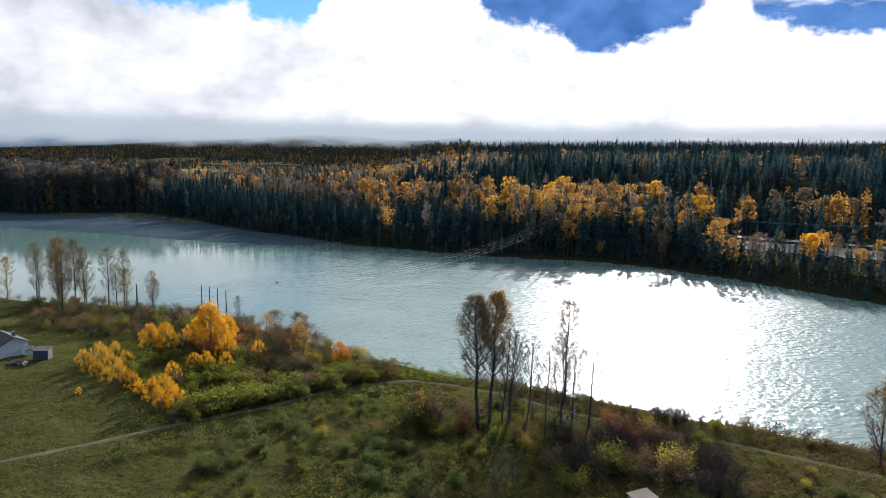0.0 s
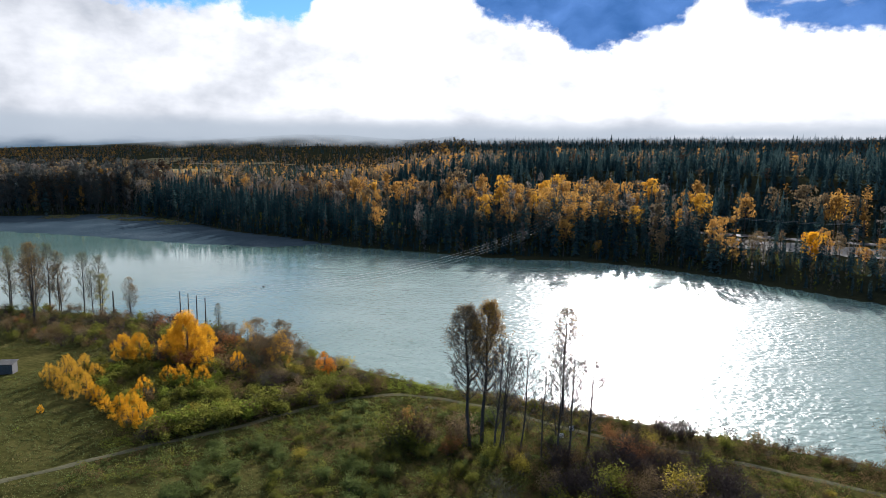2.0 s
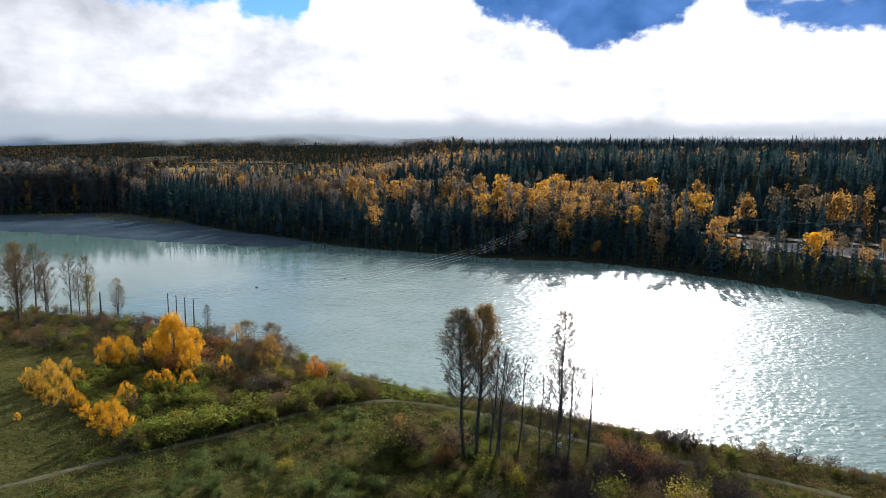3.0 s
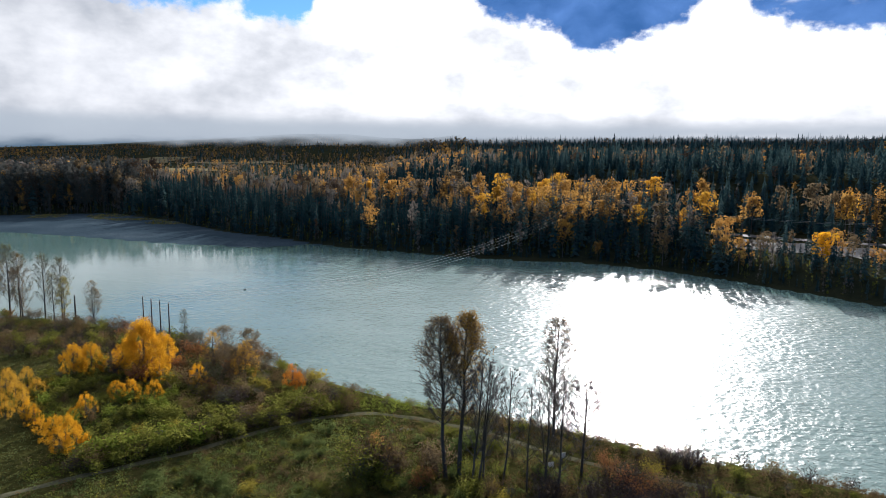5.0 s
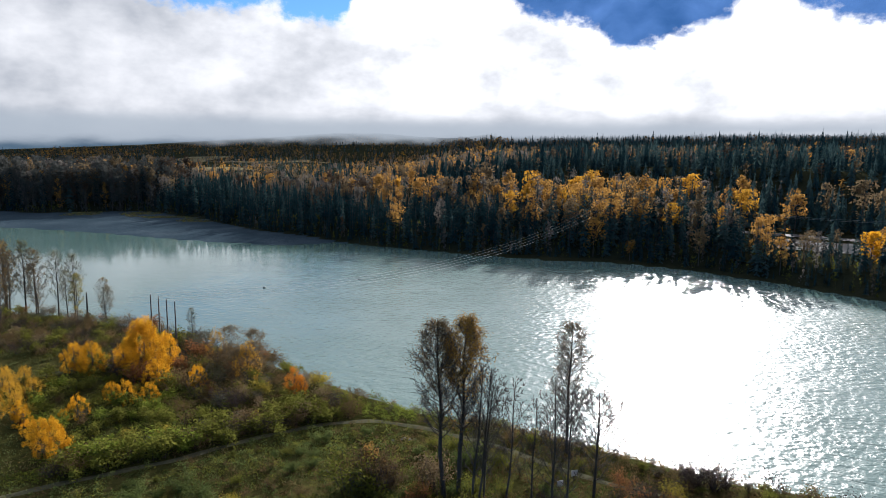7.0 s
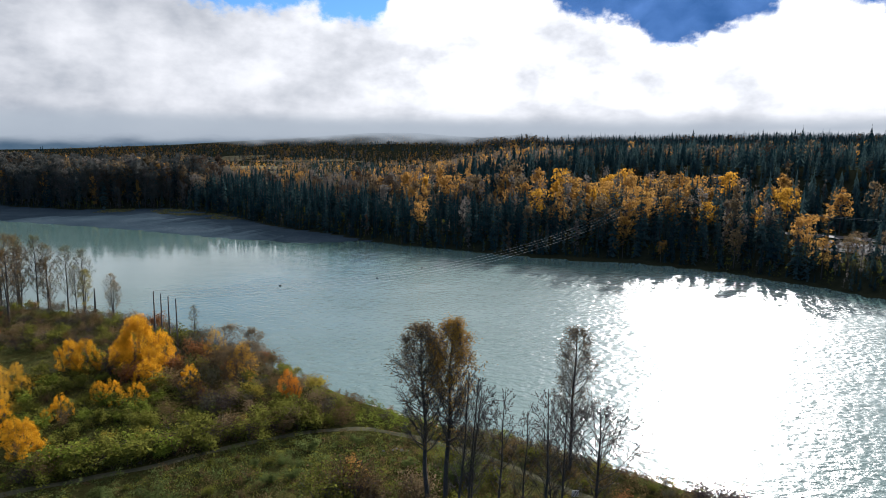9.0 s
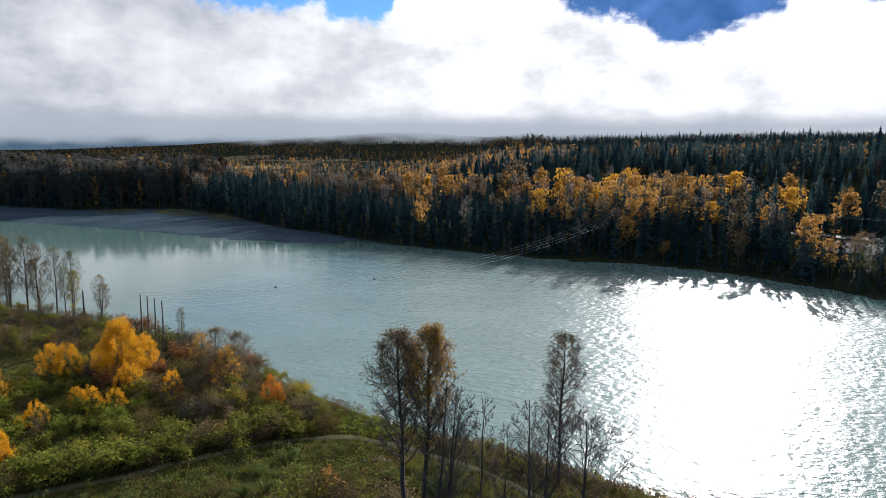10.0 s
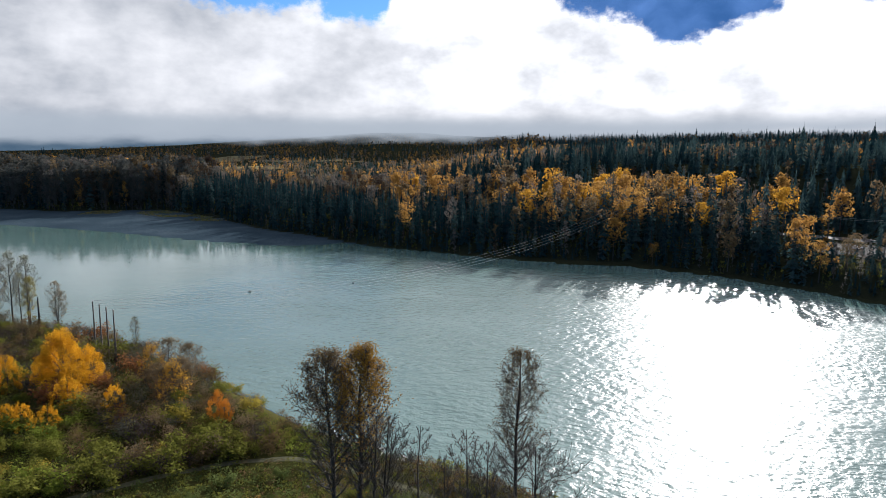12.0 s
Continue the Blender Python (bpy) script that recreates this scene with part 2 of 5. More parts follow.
def water_material():
    """Turbid river water; the attribute "chop" says how much wind and current stir it."""
    m, n, l = material("river_water")
    out, b = n.new("ShaderNodeOutputMaterial"), n.new("ShaderNodeBsdfPrincipled")
    geo, chop = n.new("ShaderNodeNewGeometry"), n.new("ShaderNodeAttribute")
    chop.attribute_name = "chop"
    mp = n.new("ShaderNodeMapping")
    mp.inputs["Rotation"].default_value[2] = radians(25)
    mp.inputs["Scale"].default_value = (0.75, 1.0, 1.0)
    l.new(geo.outputs["Position"], mp.inputs["Vector"])
    wave, swell, patch, gust = (n.new("ShaderNodeTexNoise") for _ in range(4))
    for tex, sc, det in ((wave, 0.85, 3.0), (swell, 0.16, 2.0), (patch, 0.025, 3.0), (gust, 0.045, 4.0)):
        tex.inputs["Scale"].default_value, tex.inputs["Detail"].default_value = sc, det
        l.new(mp.outputs[0], tex.inputs["Vector"])
    r = ramp(n, [(0.35, (0.076, 0.138, 0.126)), (0.65, (0.104, 0.172, 0.162))])
    l.new(patch.outputs["Fac"], r.inputs[0])
    l.new(r.outputs[0], b.inputs["Base Color"])
    b.inputs["IOR"].default_value = 1.33
    # gusts ruffle some stretches more than others
    lively = n.new("ShaderNodeMapRange")
    for key, v in (("From Min", 0.35), ("From Max", 0.65), ("To Min", 0.7), ("To Max", 1.1)):
        lively.inputs[key].default_value = v
    l.new(gust.outputs["Fac"], lively.inputs["Value"])
    both = n.new("ShaderNodeMath")
    both.operation = "MULTIPLY"
    l.new(chop.outputs["Fac"], both.inputs[0])
    l.new(lively.outputs[0], both.inputs[1])
    gloss = n.new("ShaderNodeMath")
    gloss.operation = "MULTIPLY_ADD"
    gloss.inputs[1].default_value, gloss.inputs[2].default_value = WATER_ROUGH, 0.05
    l.new(chop.outputs["Fac"], gloss.inputs[0])
    l.new(gloss.outputs[0], b.inputs["Roughness"])
    b1, b2 = n.new("ShaderNodeBump"), n.new("ShaderNodeBump")
    b1.inputs["Distance"].default_value, b2.inputs["Distance"].default_value = WAVE_HEIGHT, 0.35
    l.new(both.outputs[0], b1.inputs["Strength"])
    l.new(chop.outputs["Fac"], b2.inputs["Strength"])
    l.new(wave.outputs["Fac"], b1.inputs["Height"])
    l.new(swell.outputs["Fac"], b2.inputs["Height"])
    l.new(b1.outputs[0], b2.inputs["Normal"])
    l.new(b2.outputs[0], b.inputs["Normal"])
    l.new(b.outputs[0], out.inputs[0])
    return m


WATER_ROUGH, WAVE_HEIGHT = 0.21, 0.36
WATER = water_material()

# ---- mesh helpers ----
rng = np.random.default_rng(7)


def mesh_of(name, verts, faces, materials, index=None, smooth=False):
    """A mesh from an array of points and one of four-cornered faces (last corner -1: three-cornered)."""
    faces = np.asarray(faces, dtype=np.int32).reshape(-1, 4)
    me = bpy.data.meshes.new(name)
    tri = faces[:, 3] < 0
    total = np.where(tri, 3, 4).astype(np.int32)
    start = np.concatenate(([0], np.cumsum(total)[:-1])).astype(np.int32)
    loops = faces.reshape(-1)
    loops = loops[loops >= 0]
    me.vertices.add(len(verts))
    me.vertices.foreach_set("co", np.asarray(verts, dtype=np.float32).reshape(-1))
    me.loops.add(len(loops))
    me.loops.foreach_set("vertex_index", loops.astype(np.int32))
    me.polygons.add(len(faces))
    me.polygons.foreach_set("loop_start", start)
    me.polygons.foreach_set("loop_total", total)
    if index is not None:
        me.polygons.foreach_set("material_index", np.asarray(index, dtype=np.int32))
    me.polygons.foreach_set("use_smooth", np.full(len(faces), smooth))
    for mt in materials:
        me.materials.append(mt)
    me.update(calc_edges=True)
    return me


class Geo:
    """Collects points and faces."""

    def __init__(self):
        self.v, self.f, self.k = [], [], 0

    def add(self, verts, faces):
        self.v.append(np.asarray(verts, dtype=np.float64).reshape(-1, 3))
        faces = np.asarray(faces, dtype=np.int64).reshape(-1, 4)
        self.f.append(np.where(faces < 0, -1, faces + self.k))
        self.k += len(self.v[-1])

    def arrays(self):
        return np.concatenate(self.v), np.concatenate(self.f)

    def tube(self, pts, radii, n=6, cap=False):
        pts = np.asarray(pts, dtype=np.float64)
        rings = []
        for i, p in enumerate(pts):
            d = pts[min(i + 1, len(pts) - 1)] - pts[max(i - 1, 0)]
            d = d / (np.linalg.norm(d) + 1e-9)
            a = np.cross(d, (0.31, 0.95, 0.05) if abs(d[2]) > 0.8 else (0, 0, 1.0))
            a /= np.linalg.norm(a) + 1e-9
            b = np.cross(d, a)
            t = np.arange(n) * 2 * math.pi / n
            rings.append(p + radii[i] * (np.cos(t)[:, None] * a + np.sin(t)[:, None] * b))
        faces = []
        for i in range(len(pts) - 1):
            for j in range(n):
                k = (j + 1) % n
                faces.append((i * n + j, i * n + k, (i + 1) * n + k, (i + 1) * n + j))
        verts = np.concatenate(rings)
        if cap:
            verts = np.concatenate((verts, pts[-1:]))
            top = (len(pts) - 1) * n
            faces += [(top + j, top + (j + 1) % n, len(verts) - 1, -1) for j in range(n)]
        self.add(verts, faces)

    def leaves(self, centres, size, droop=0.0, flat=0.0):
        """Three-cornered leaves, turned by chance, about the given centres."""
        centres = np.asarray(centres, dtype=np.float64)
        n = len(centres)
        if n == 0:
            return
        a = rng.normal(size=(n, 3))
        a[:, 2] = a[:, 2] * (1 - flat) - droop
        a /= np.linalg.norm(a, axis=1)[:, None]
        b = np.cross(a, rng.normal(size=(n, 3)))
        b /= np.linalg.norm(b, axis=1)[:, None] + 1e-9
        s = (size * rng.uniform(0.6, 1.35, n))[:, None]
        v = np.stack((centres - a * s * 0.5 + b * s * 0.36, centres + a * s * 0.6, centres - a * s * 0.5 - b * s * 0.36), 1)
        self.add(v.reshape(-1, 3), np.concatenate((np.arange(3 * n).reshape(-1, 3), np.full((n, 1), -1)), 1))

    def box(self, x0, x1, y0, y1, z0, z1):
        v = [(x, y, z) for z in (z0, z1) for y in (y0, y1) for x in (x0, x1)]
        self.add(v, [(0, 2, 3, 1), (4, 5, 7, 6), (0, 1, 5, 4), (2, 6, 7, 3), (0, 4, 6, 2), (1, 3, 7, 5)])

    def mesh(self, name, mat, smooth=False):
        v, f = self.arrays()
        return mesh_of(name, v, f, [mat], smooth=smooth)


def part(name, data, parent, label=""):
    ob = new(name, data)
    ob.parent = parent
    return tagged(ob, label) if label else ob


def base(name, m, label, category, group="", kind=""):
    ob = new(name)
    ob.empty_display_size = 0.3
    ob.matrix_world = m
    return tagged(ob, label, category, group, kind)


# ---- lie of the land ----
NEAR_X = [-1500, -400, -200, -130, -99, -75, -55, -37, -28, -18.5, -10, -3, 3, 12, 20, 27, 34, 41, 55, 90, 140, 400, 1500]
NEAR_Y = [260, 205, 172, 160, 148, 144, 138, 127, 121, 114, 108, 103.5, 100.3, 98, 93.5, 89.7, 86.2, 83.7, 75.7, 57, 30, -120, -700]
EDGE_X = [-1500, -500, -300, -194, -150, -108, -71, -58, -51, -37, -14, 5, 30, 52, 66, 79, 99, 110, 119, 125, 150, 200, 500, 1500]
EDGE_Y = [480, 360, 318, 296, 284, 269, 262, 266, 273, 267, 259, 252, 248, 245, 238, 229, 207, 193, 181, 173, 138, 75, -200, -900]
EDGE_X, WOOD_LINE = np.array(EDGE_X, float), np.array(EDGE_Y, float)
EDGE_Y = WOOD_LINE - np.interp(EDGE_X, (-20, 30, 120, 200), (0, 8, 6, 0))
WOOD_X = [-1500, -500, -300, -233, -212, -187, -140, -96, -60, -45, -37]
WOOD_Y = [620, 450, 375, 360, 372, 384, 350, 307, 284, 276, 268]
TRACK_X = [-75, -60, -44.6, -36, -25.5, -19.8, -13, -6.8, -0.2, 9, 14.4, 19.5, 34.7, 50, 75]
TRACK_Y = [46, 56, 65.7, 72.3, 79, 84.6, 89.6, 91.8, 90.2, 85.9, 81.6, 78.2, 71.2, 62.5, 46]


def smooth01(t):
    t = np.clip(t, 0, 1)
    return t * t * (3 - 2 * t)


_PH = rng.uniform(0, 6.28, (24, 3))


def bumps(x, y, wave, seed=0):
    """Soft hills and hollows of about that wavelength, within -1 and 1."""
    total = 0
    for i in range(6):
        ph = _PH[(seed * 6 + i) % 24]
        ang = ph[0] + i * 1.1
        k = 6.28 / wave * (0.7 + 0.25 * i)
        total = total + np.sin(k * (x * math.cos(ang) + y * math.sin(ang)) + ph[1] + 1.3 * np.sin(0.6 * k * (y * math.cos(ang) - x * math.sin(ang)) + ph[2])) / (1 + 0.5 * i)
    return total / 2.6


def wood_edge(x):
    return np.where(x < -37, np.interp(x, WOOD_X, WOOD_Y), np.interp(x, EDGE_X, WOOD_LINE))


def inland(x, y):
    """Metres inland from the far wood's edge, roughly."""
    return (y - wood_edge(x)) * np.where(x > 60, 0.72, 0.95)


def fields(x, y):
    """Cleared farmland on the western plain."""
    return (x < -150) & (inland(x, y) > 110) & (inland(x, y) < 800) & (bumps(x, y * 2.2, 260, 0) > 0.3)


def land(x, y):
    x, y = np.asarray(x, dtype=np.float64), np.asarray(y, dtype=np.float64)
    near = (np.interp(x, NEAR_X, NEAR_Y) - y) * 0.88
    dt = np.abs(y - np.interp(x, TRACK_X, TRACK_Y)) * 0.85
    rough = smooth01((dt - 1.0) / 3.0)
    zn = 4.0 * smooth01((near + 0.8) / 8.5) - 0.4 + 0.35 * smooth01((near - 10) / 30)
    zn = zn + smooth01(near / 8) * rough * (0.35 * bumps(x, y, 17, 0) + 0.16 * bumps(x, y, 4.5, 1))
    zn = np.where(near < -0.8, -0.4 + near * 0.25, zn)
    shore = (y - np.interp(x, EDGE_X, EDGE_Y)) * 0.9
    d = inland(x, y)
    bar = 0.9 * smooth01(shore / 25) + 0.15 * bumps(x, y, 30, 2) * smooth01(shore / 10) - 0.02
    bank = 5.5 * smooth01((d + 1) / 13) + 0.016 * np.clip(d, 0, 130)
    lift = smooth01((x + 130) / 250)
    scarp = (22 * smooth01((d - 118) / 70)) * lift + (0.012 * np.clip(d - 60, 0, 900)) * (1 - lift)
    az = np.degrees(np.arctan2(x - 6, np.maximum(y - 8, 1)))
    west = 0.02 + 0.98 * smooth01((az + 31) / 22)
    shoulder = smooth01((az + 40) / 12) * smooth01((2 - az) / 14)
    hill = 0.022 * shoulder * np.clip(d - 420, 0, 1300) + 0.02 * np.clip(d - 190, 0, 600) * lift + 0.042 * west * np.clip(d - 560, 0, 1700) + 3 * bumps(x, y, 420, 0) * smooth01((d - 350) / 500)
    zf = np.maximum(bar, bank * smooth01((d + 1) / 8)) + scarp + hill
    calm = smooth01(np.hypot(x - 155, y - 228) / 55 - 0.6)
    zf = zf + smooth01(d / 60) * calm * (1.6 * bumps(x, y, 140, 3) + 0.5 * bumps(x, y, 40, 2))
    zf = np.where(shore < 0, np.maximum(shore * 0.25, -3), zf)
    zmid = np.maximum(np.where(near < -0.8, -0.4 + near * 0.25, -9), -3)
    return np.where(near > -0.8, zn, np.where(shore > -8, np.maximum(zf, -3), zmid))


def lines(a, b, step):
    return np.arange(a, b, step)


gx = np.concatenate((-np.geomspace(5200, 420, 16), lines(-400, -130, 9), lines(-130, 75, 1.25), lines(75, 210, 4), lines(210, 400, 10), np.geomspace(420, 5200, 16)))
gy = np.concatenate((-np.geomspace(5200, 40, 14), lines(-30, 40, 6), lines(40, 152, 1.25), lines(152, 420, 4), lines(420, 1000, 14), np.geomspace(1020, 5200, 14)))
GX, GY = np.meshgrid(gx, gy)
GZ = land(GX, GY)
gv = np.stack((GX, GY, GZ), -1).reshape(-1, 3)
nx, ny = len(gx), len(gy)
ii, jj = np.meshgrid(np.arange(nx - 1), np.arange(ny - 1))
q = (jj * nx + ii).reshape(-1)
gf = np.stack((q, q + 1, q + nx + 1, q + nx), 1)
mid = gv[gf].mean(1)
near_side = mid[:, 1] < np.interp(mid[:, 0], NEAR_X, NEAR_Y) - 1.5
wooded = inland(mid[:, 0], mid[:, 1]) > np.where(mid[:, 0] > -25, -30, -1.5)
open_land = fields(mid[:, 0], mid[:, 1])
ground = new("ground", mesh_of("ground", gv, gf, [GRASS, GRAVEL, FOREST_FLOOR, FIELD], np.where(near_side, 0, np.where(open_land, 3, np.where(wooded, 2, 1))), smooth=True))
tagged(ground, "autumn meadow, gravel shore and forest floor in one sheet", "ground", kind="structure")

wx = np.concatenate(((-3000, -900), lines(-400, 220, 5), (400, 900, 3000)))
wy = np.concatenate(((-1500, -300), lines(0, 400, 5), (500, 700)))
WX, WY = np.meshgrid(wx, wy)
ii, jj = np.meshgrid(np.arange(len(wx) - 1), np.arange(len(wy) - 1))
q = (jj * len(wx) + ii).reshape(-1)
water = new("water", mesh_of("water", np.stack((WX, WY, 0 * WX), -1).reshape(-1, 3), np.stack((q, q + 1, q + len(wx) + 1, q + len(wx)), 1), [WATER]))
# quiet water in the lee of the gravel bar and under the far bank, livelier downstream
off_shore = (np.interp(WX, EDGE_X, EDGE_Y) - WY) * 0.9
CHOP = (0.05 + 0.95 * smooth01((WX + 95) / 128)) * (0.08 + 0.92 * smooth01((off_shore - 2) / 22))
water.data.attributes.new("chop", "FLOAT", "POINT").data.foreach_set("value", CHOP.astype(np.float32).reshape(-1))
tagged(water, "grey-green rippled river water glittering in low sun", "river", kind="structure")


def ribbon(name, xs, ys, width, mat, lift, label, category, step=0.8):
    """A strip laid on the ground along a line."""
    xs, ys = np.asarray(xs, float), np.asarray(ys, float)
    s = np.concatenate(([0], np.cumsum(np.hypot(np.diff(xs), np.diff(ys)))))
    t = np.arange(0, s[-1], step)
    px, py = np.interp(t, s, xs), np.interp(t, s, ys)
    for _ in range(6):
        px[1:-1], py[1:-1] = (px[:-2] + 2 * px[1:-1] + px[2:]) / 4, (py[:-2] + 2 * py[1:-1] + py[2:]) / 4
    tx, ty = np.gradient(px), np.gradient(py)
    k = np.hypot(tx, ty)
    nxv, nyv = -ty / k, tx / k
    v = []
    for side in (-0.5, -0.17, 0.17, 0.5):
        w = width * (1 + 0.18 * np.sin(t * 0.9 + side * 5)) * side
        x, y = px + nxv * w, py + nyv * w
        v.append(np.stack((x, y, land(x, y) + lift - 0.05 * (abs(side) > 0.4)), -1))
    n = len(t)
    f = [(r * n + i, r * n + i + 1, (r + 1) * n + i + 1, (r + 1) * n + i) for r in range(3) for i in range(n - 1)]
    ob = new(name, mesh_of(name, np.concatenate(v), f, [mat], smooth=True))
    return tagged(ob, label, category, kind="structure")


ribbon("path", TRACK_X, TRACK_Y, 0.95, TRACK, 0.06, "narrow dirt track through the meadow", "path")

# ---- sky distance: cloud bank and mountain ----
def cloud_material():
    m, n, l = material("cloud_bank")
    out = n.new("ShaderNodeOutputMaterial")
    uv = n.new("ShaderNodeUVMap")
    sep = n.new("ShaderNodeSeparateXYZ")
    l.new(uv.outputs[0], sep.inputs[0])

    def mathn(op, a, b=None, c=None, clamp=False):
        k = n.new("ShaderNodeMath")
        k.operation, k.use_clamp = op, clamp
        for i, v in enumerate((a, b, c)):
            if v is None:
                continue
            if isinstance(v, (int, float)):
                k.inputs[i].default_value = v
            else:
                l.new(v, k.inputs[i])
        return k.outputs[0]

    def fbm(sx, sy, detail, off):
        mp = n.new("ShaderNodeMapping")
        mp.inputs["Scale"].default_value = (sx, sy, 1)
        mp.inputs["Location"].default_value = (off, off * 0.37, 0)
        l.new(uv.outputs[0], mp.inputs["Vector"])
        t = n.new("ShaderNodeTexNoise")
        t.inputs["Scale"].default_value, t.inputs["Detail"].default_value = 1.0, detail
        t.inputs["Roughness"].default_value = 0.55
        l.new(mp.outputs[0], t.inputs["Vector"])
        return mathn("SUBTRACT", t.outputs["Fac"], 0.5)

    def smooth(v, a, b):
        k = n.new("ShaderNodeMapRange")
        k.interpolation_type = "SMOOTHSTEP"
        k.inputs["From Min"].default_value, k.inputs["From Max"].default_value = a, b
        l.new(v, k.inputs["Value"])
        return k.outputs[0]

    az, el = sep.outputs[0], sep.outputs[1]
    curve = n.new("ShaderNodeFloatCurve")
    top = [(-60, 1.5), (-52, 12), (-42, 16), (-34, 14.6), (-29.5, 12.6), (-24, 11.3), (-21, 11.2), (-18, 11.9), (-15, 11.0), (-12.6, 10.7), (-10.2, 12.5),
           (-8.5, 16), (1.2, 16), (3, 13), (4.7, 11.5), (9, 10.8), (13.2, 9), (16.7, 10), (19.4, 10.8), (21, 12.6), (22.5, 15), (24, 14),
           (25, 11.4), (28, 10.4), (30.2, 9.6), (35, 9.6), (44, 12), (52, 9), (60, 1.5)]
    pts = curve.mapping.curves[0].points
    while len(pts) < len(top):
        pts.new(0.5, 0.5)
    for p, (a, e) in zip(pts, top):
        p.location, p.handle_type = ((a + 60) / 120, e / 20), "AUTO"
    curve.mapping.update()
    l.new(mathn("MULTIPLY_ADD", az, 1 / 120, 0.5, True), curve.inputs["Value"])
    height = mathn("MULTIPLY", curve.outputs[0], 20.0)
    puff = mathn("ADD", mathn("MULTIPLY", fbm(0.45, 0.6, 8.0, 3.1), 3.0), mathn("ADD", mathn("MULTIPLY", fbm(1.3, 1.6, 4.0, 9.0), 1.3), mathn("MULTIPLY", fbm(5.0, 6.0, 3.0, 4.0), 0.18)))
    above = mathn("SUBTRACT", mathn("ADD", height, puff), el)
    wisp = mathn("MULTIPLY", smooth(az, 23.0, 26.0), smooth(mathn("ADD", el, mathn("MULTIPLY", fbm(0.3, 0.9, 7.0, 14.0), 5.0)), 11.4, 13.2))
    a_top = mathn("MAXIMUM", smooth(above, -0.25, 1.0), mathn("MULTIPLY", wisp, 0.92))
    low = mathn("ADD", mathn("MULTIPLY_ADD", smooth(az, -32.0, -4.0), 0.3, 0.3), mathn("MULTIPLY", fbm(0.16, 0.3, 6.0, 5.0), 0.8))
    a_low = smooth(mathn("SUBTRACT", el, low), -0.2, 1.2)
    alpha = mathn("MULTIPLY", a_top, a_low)
    grey = mathn("ADD", mathn("MULTIPLY", fbm(0.09, 0.15, 5.0, 12.0), 1.0), mathn("MULTIPLY", fbm(0.3, 0.45, 6.0, 2.0), 0.5))
    side = smooth(az, -40.0, 4.0)
    under = smooth(mathn("ADD", mathn("MULTIPLY_ADD", side, -0.9, el), mathn("MULTIPLY", fbm(0.2, 0.6, 5.0, 7.0), 2.8)), -0.2, 3.6)
    bright = mathn("ADD", mathn("MULTIPLY_ADD", side, 0.34, 0.45), grey)
    bright = mathn("MULTIPLY", bright, mathn("MULTIPLY_ADD", under, 0.6, 0.4))
    r = ramp(n, [(0.0, (0.13, 0.18, 0.25)), (0.42, (0.54, 0.57, 0.60)), (0.7, (0.84, 0.86, 0.87)), (1.0, (1.0, 1.0, 1.0))])
    l.new(bright, r.inputs[0])
    em, tr, mix = n.new("ShaderNodeEmission"), n.new("ShaderNodeBsdfTransparent"), n.new("ShaderNodeMixShader")
    l.new(mathn("MULTIPLY_ADD", mathn("MULTIPLY", mathn("MULTIPLY", smooth(az, -32.0, 12.0), smooth(el, 2.0, 6.0)), smooth(bright, 0.5, 1.1)), 0.45, 0.54), em.inputs["Strength"])
    l.new(r.outputs[0], em.inputs["Color"])
    l.new(alpha, mix.inputs[0])
    l.new(tr.outputs[0], mix.inputs[1])
    l.new(em.outputs[0], mix.inputs[2])
    l.new(mix.outputs[0], out.inputs[0])
    return m


def cloud_bank():
    n_az, n_el, radius = 180, 14, 2400.0
    azs, els = np.linspace(-180, 180, n_az + 1), np.linspace(-1.6, 15.6, n_el + 1)
    A, E = np.meshgrid(np.radians(azs), np.radians(els))
    v = np.stack((radius * np.sin(A), radius * np.cos(A), 38 + radius * np.tan(E)), -1).reshape(-1, 3)
    i, j = np.meshgrid(np.arange(n_az), np.arange(n_el))
    k = (j * (n_az + 1) + i).reshape(-1)
    f = np.stack((k, k + 1, k + n_az + 2, k + n_az + 1), 1)
    me = mesh_of("cloud_bank", v, f, [cloud_material()], smooth=True)
    uvs = me.uv_layers.new(name="UVMap")
    coords = np.stack(np.meshgrid(azs, els), -1).reshape(-1, 2)
    uvs.data.foreach_set("uv", coords[f.reshape(-1)].astype(np.float32).reshape(-1))
    return tagged(new("backdrop", me), "white low cloud bank lying over the hills", "cloud", kind="structure")


cloud_bank()


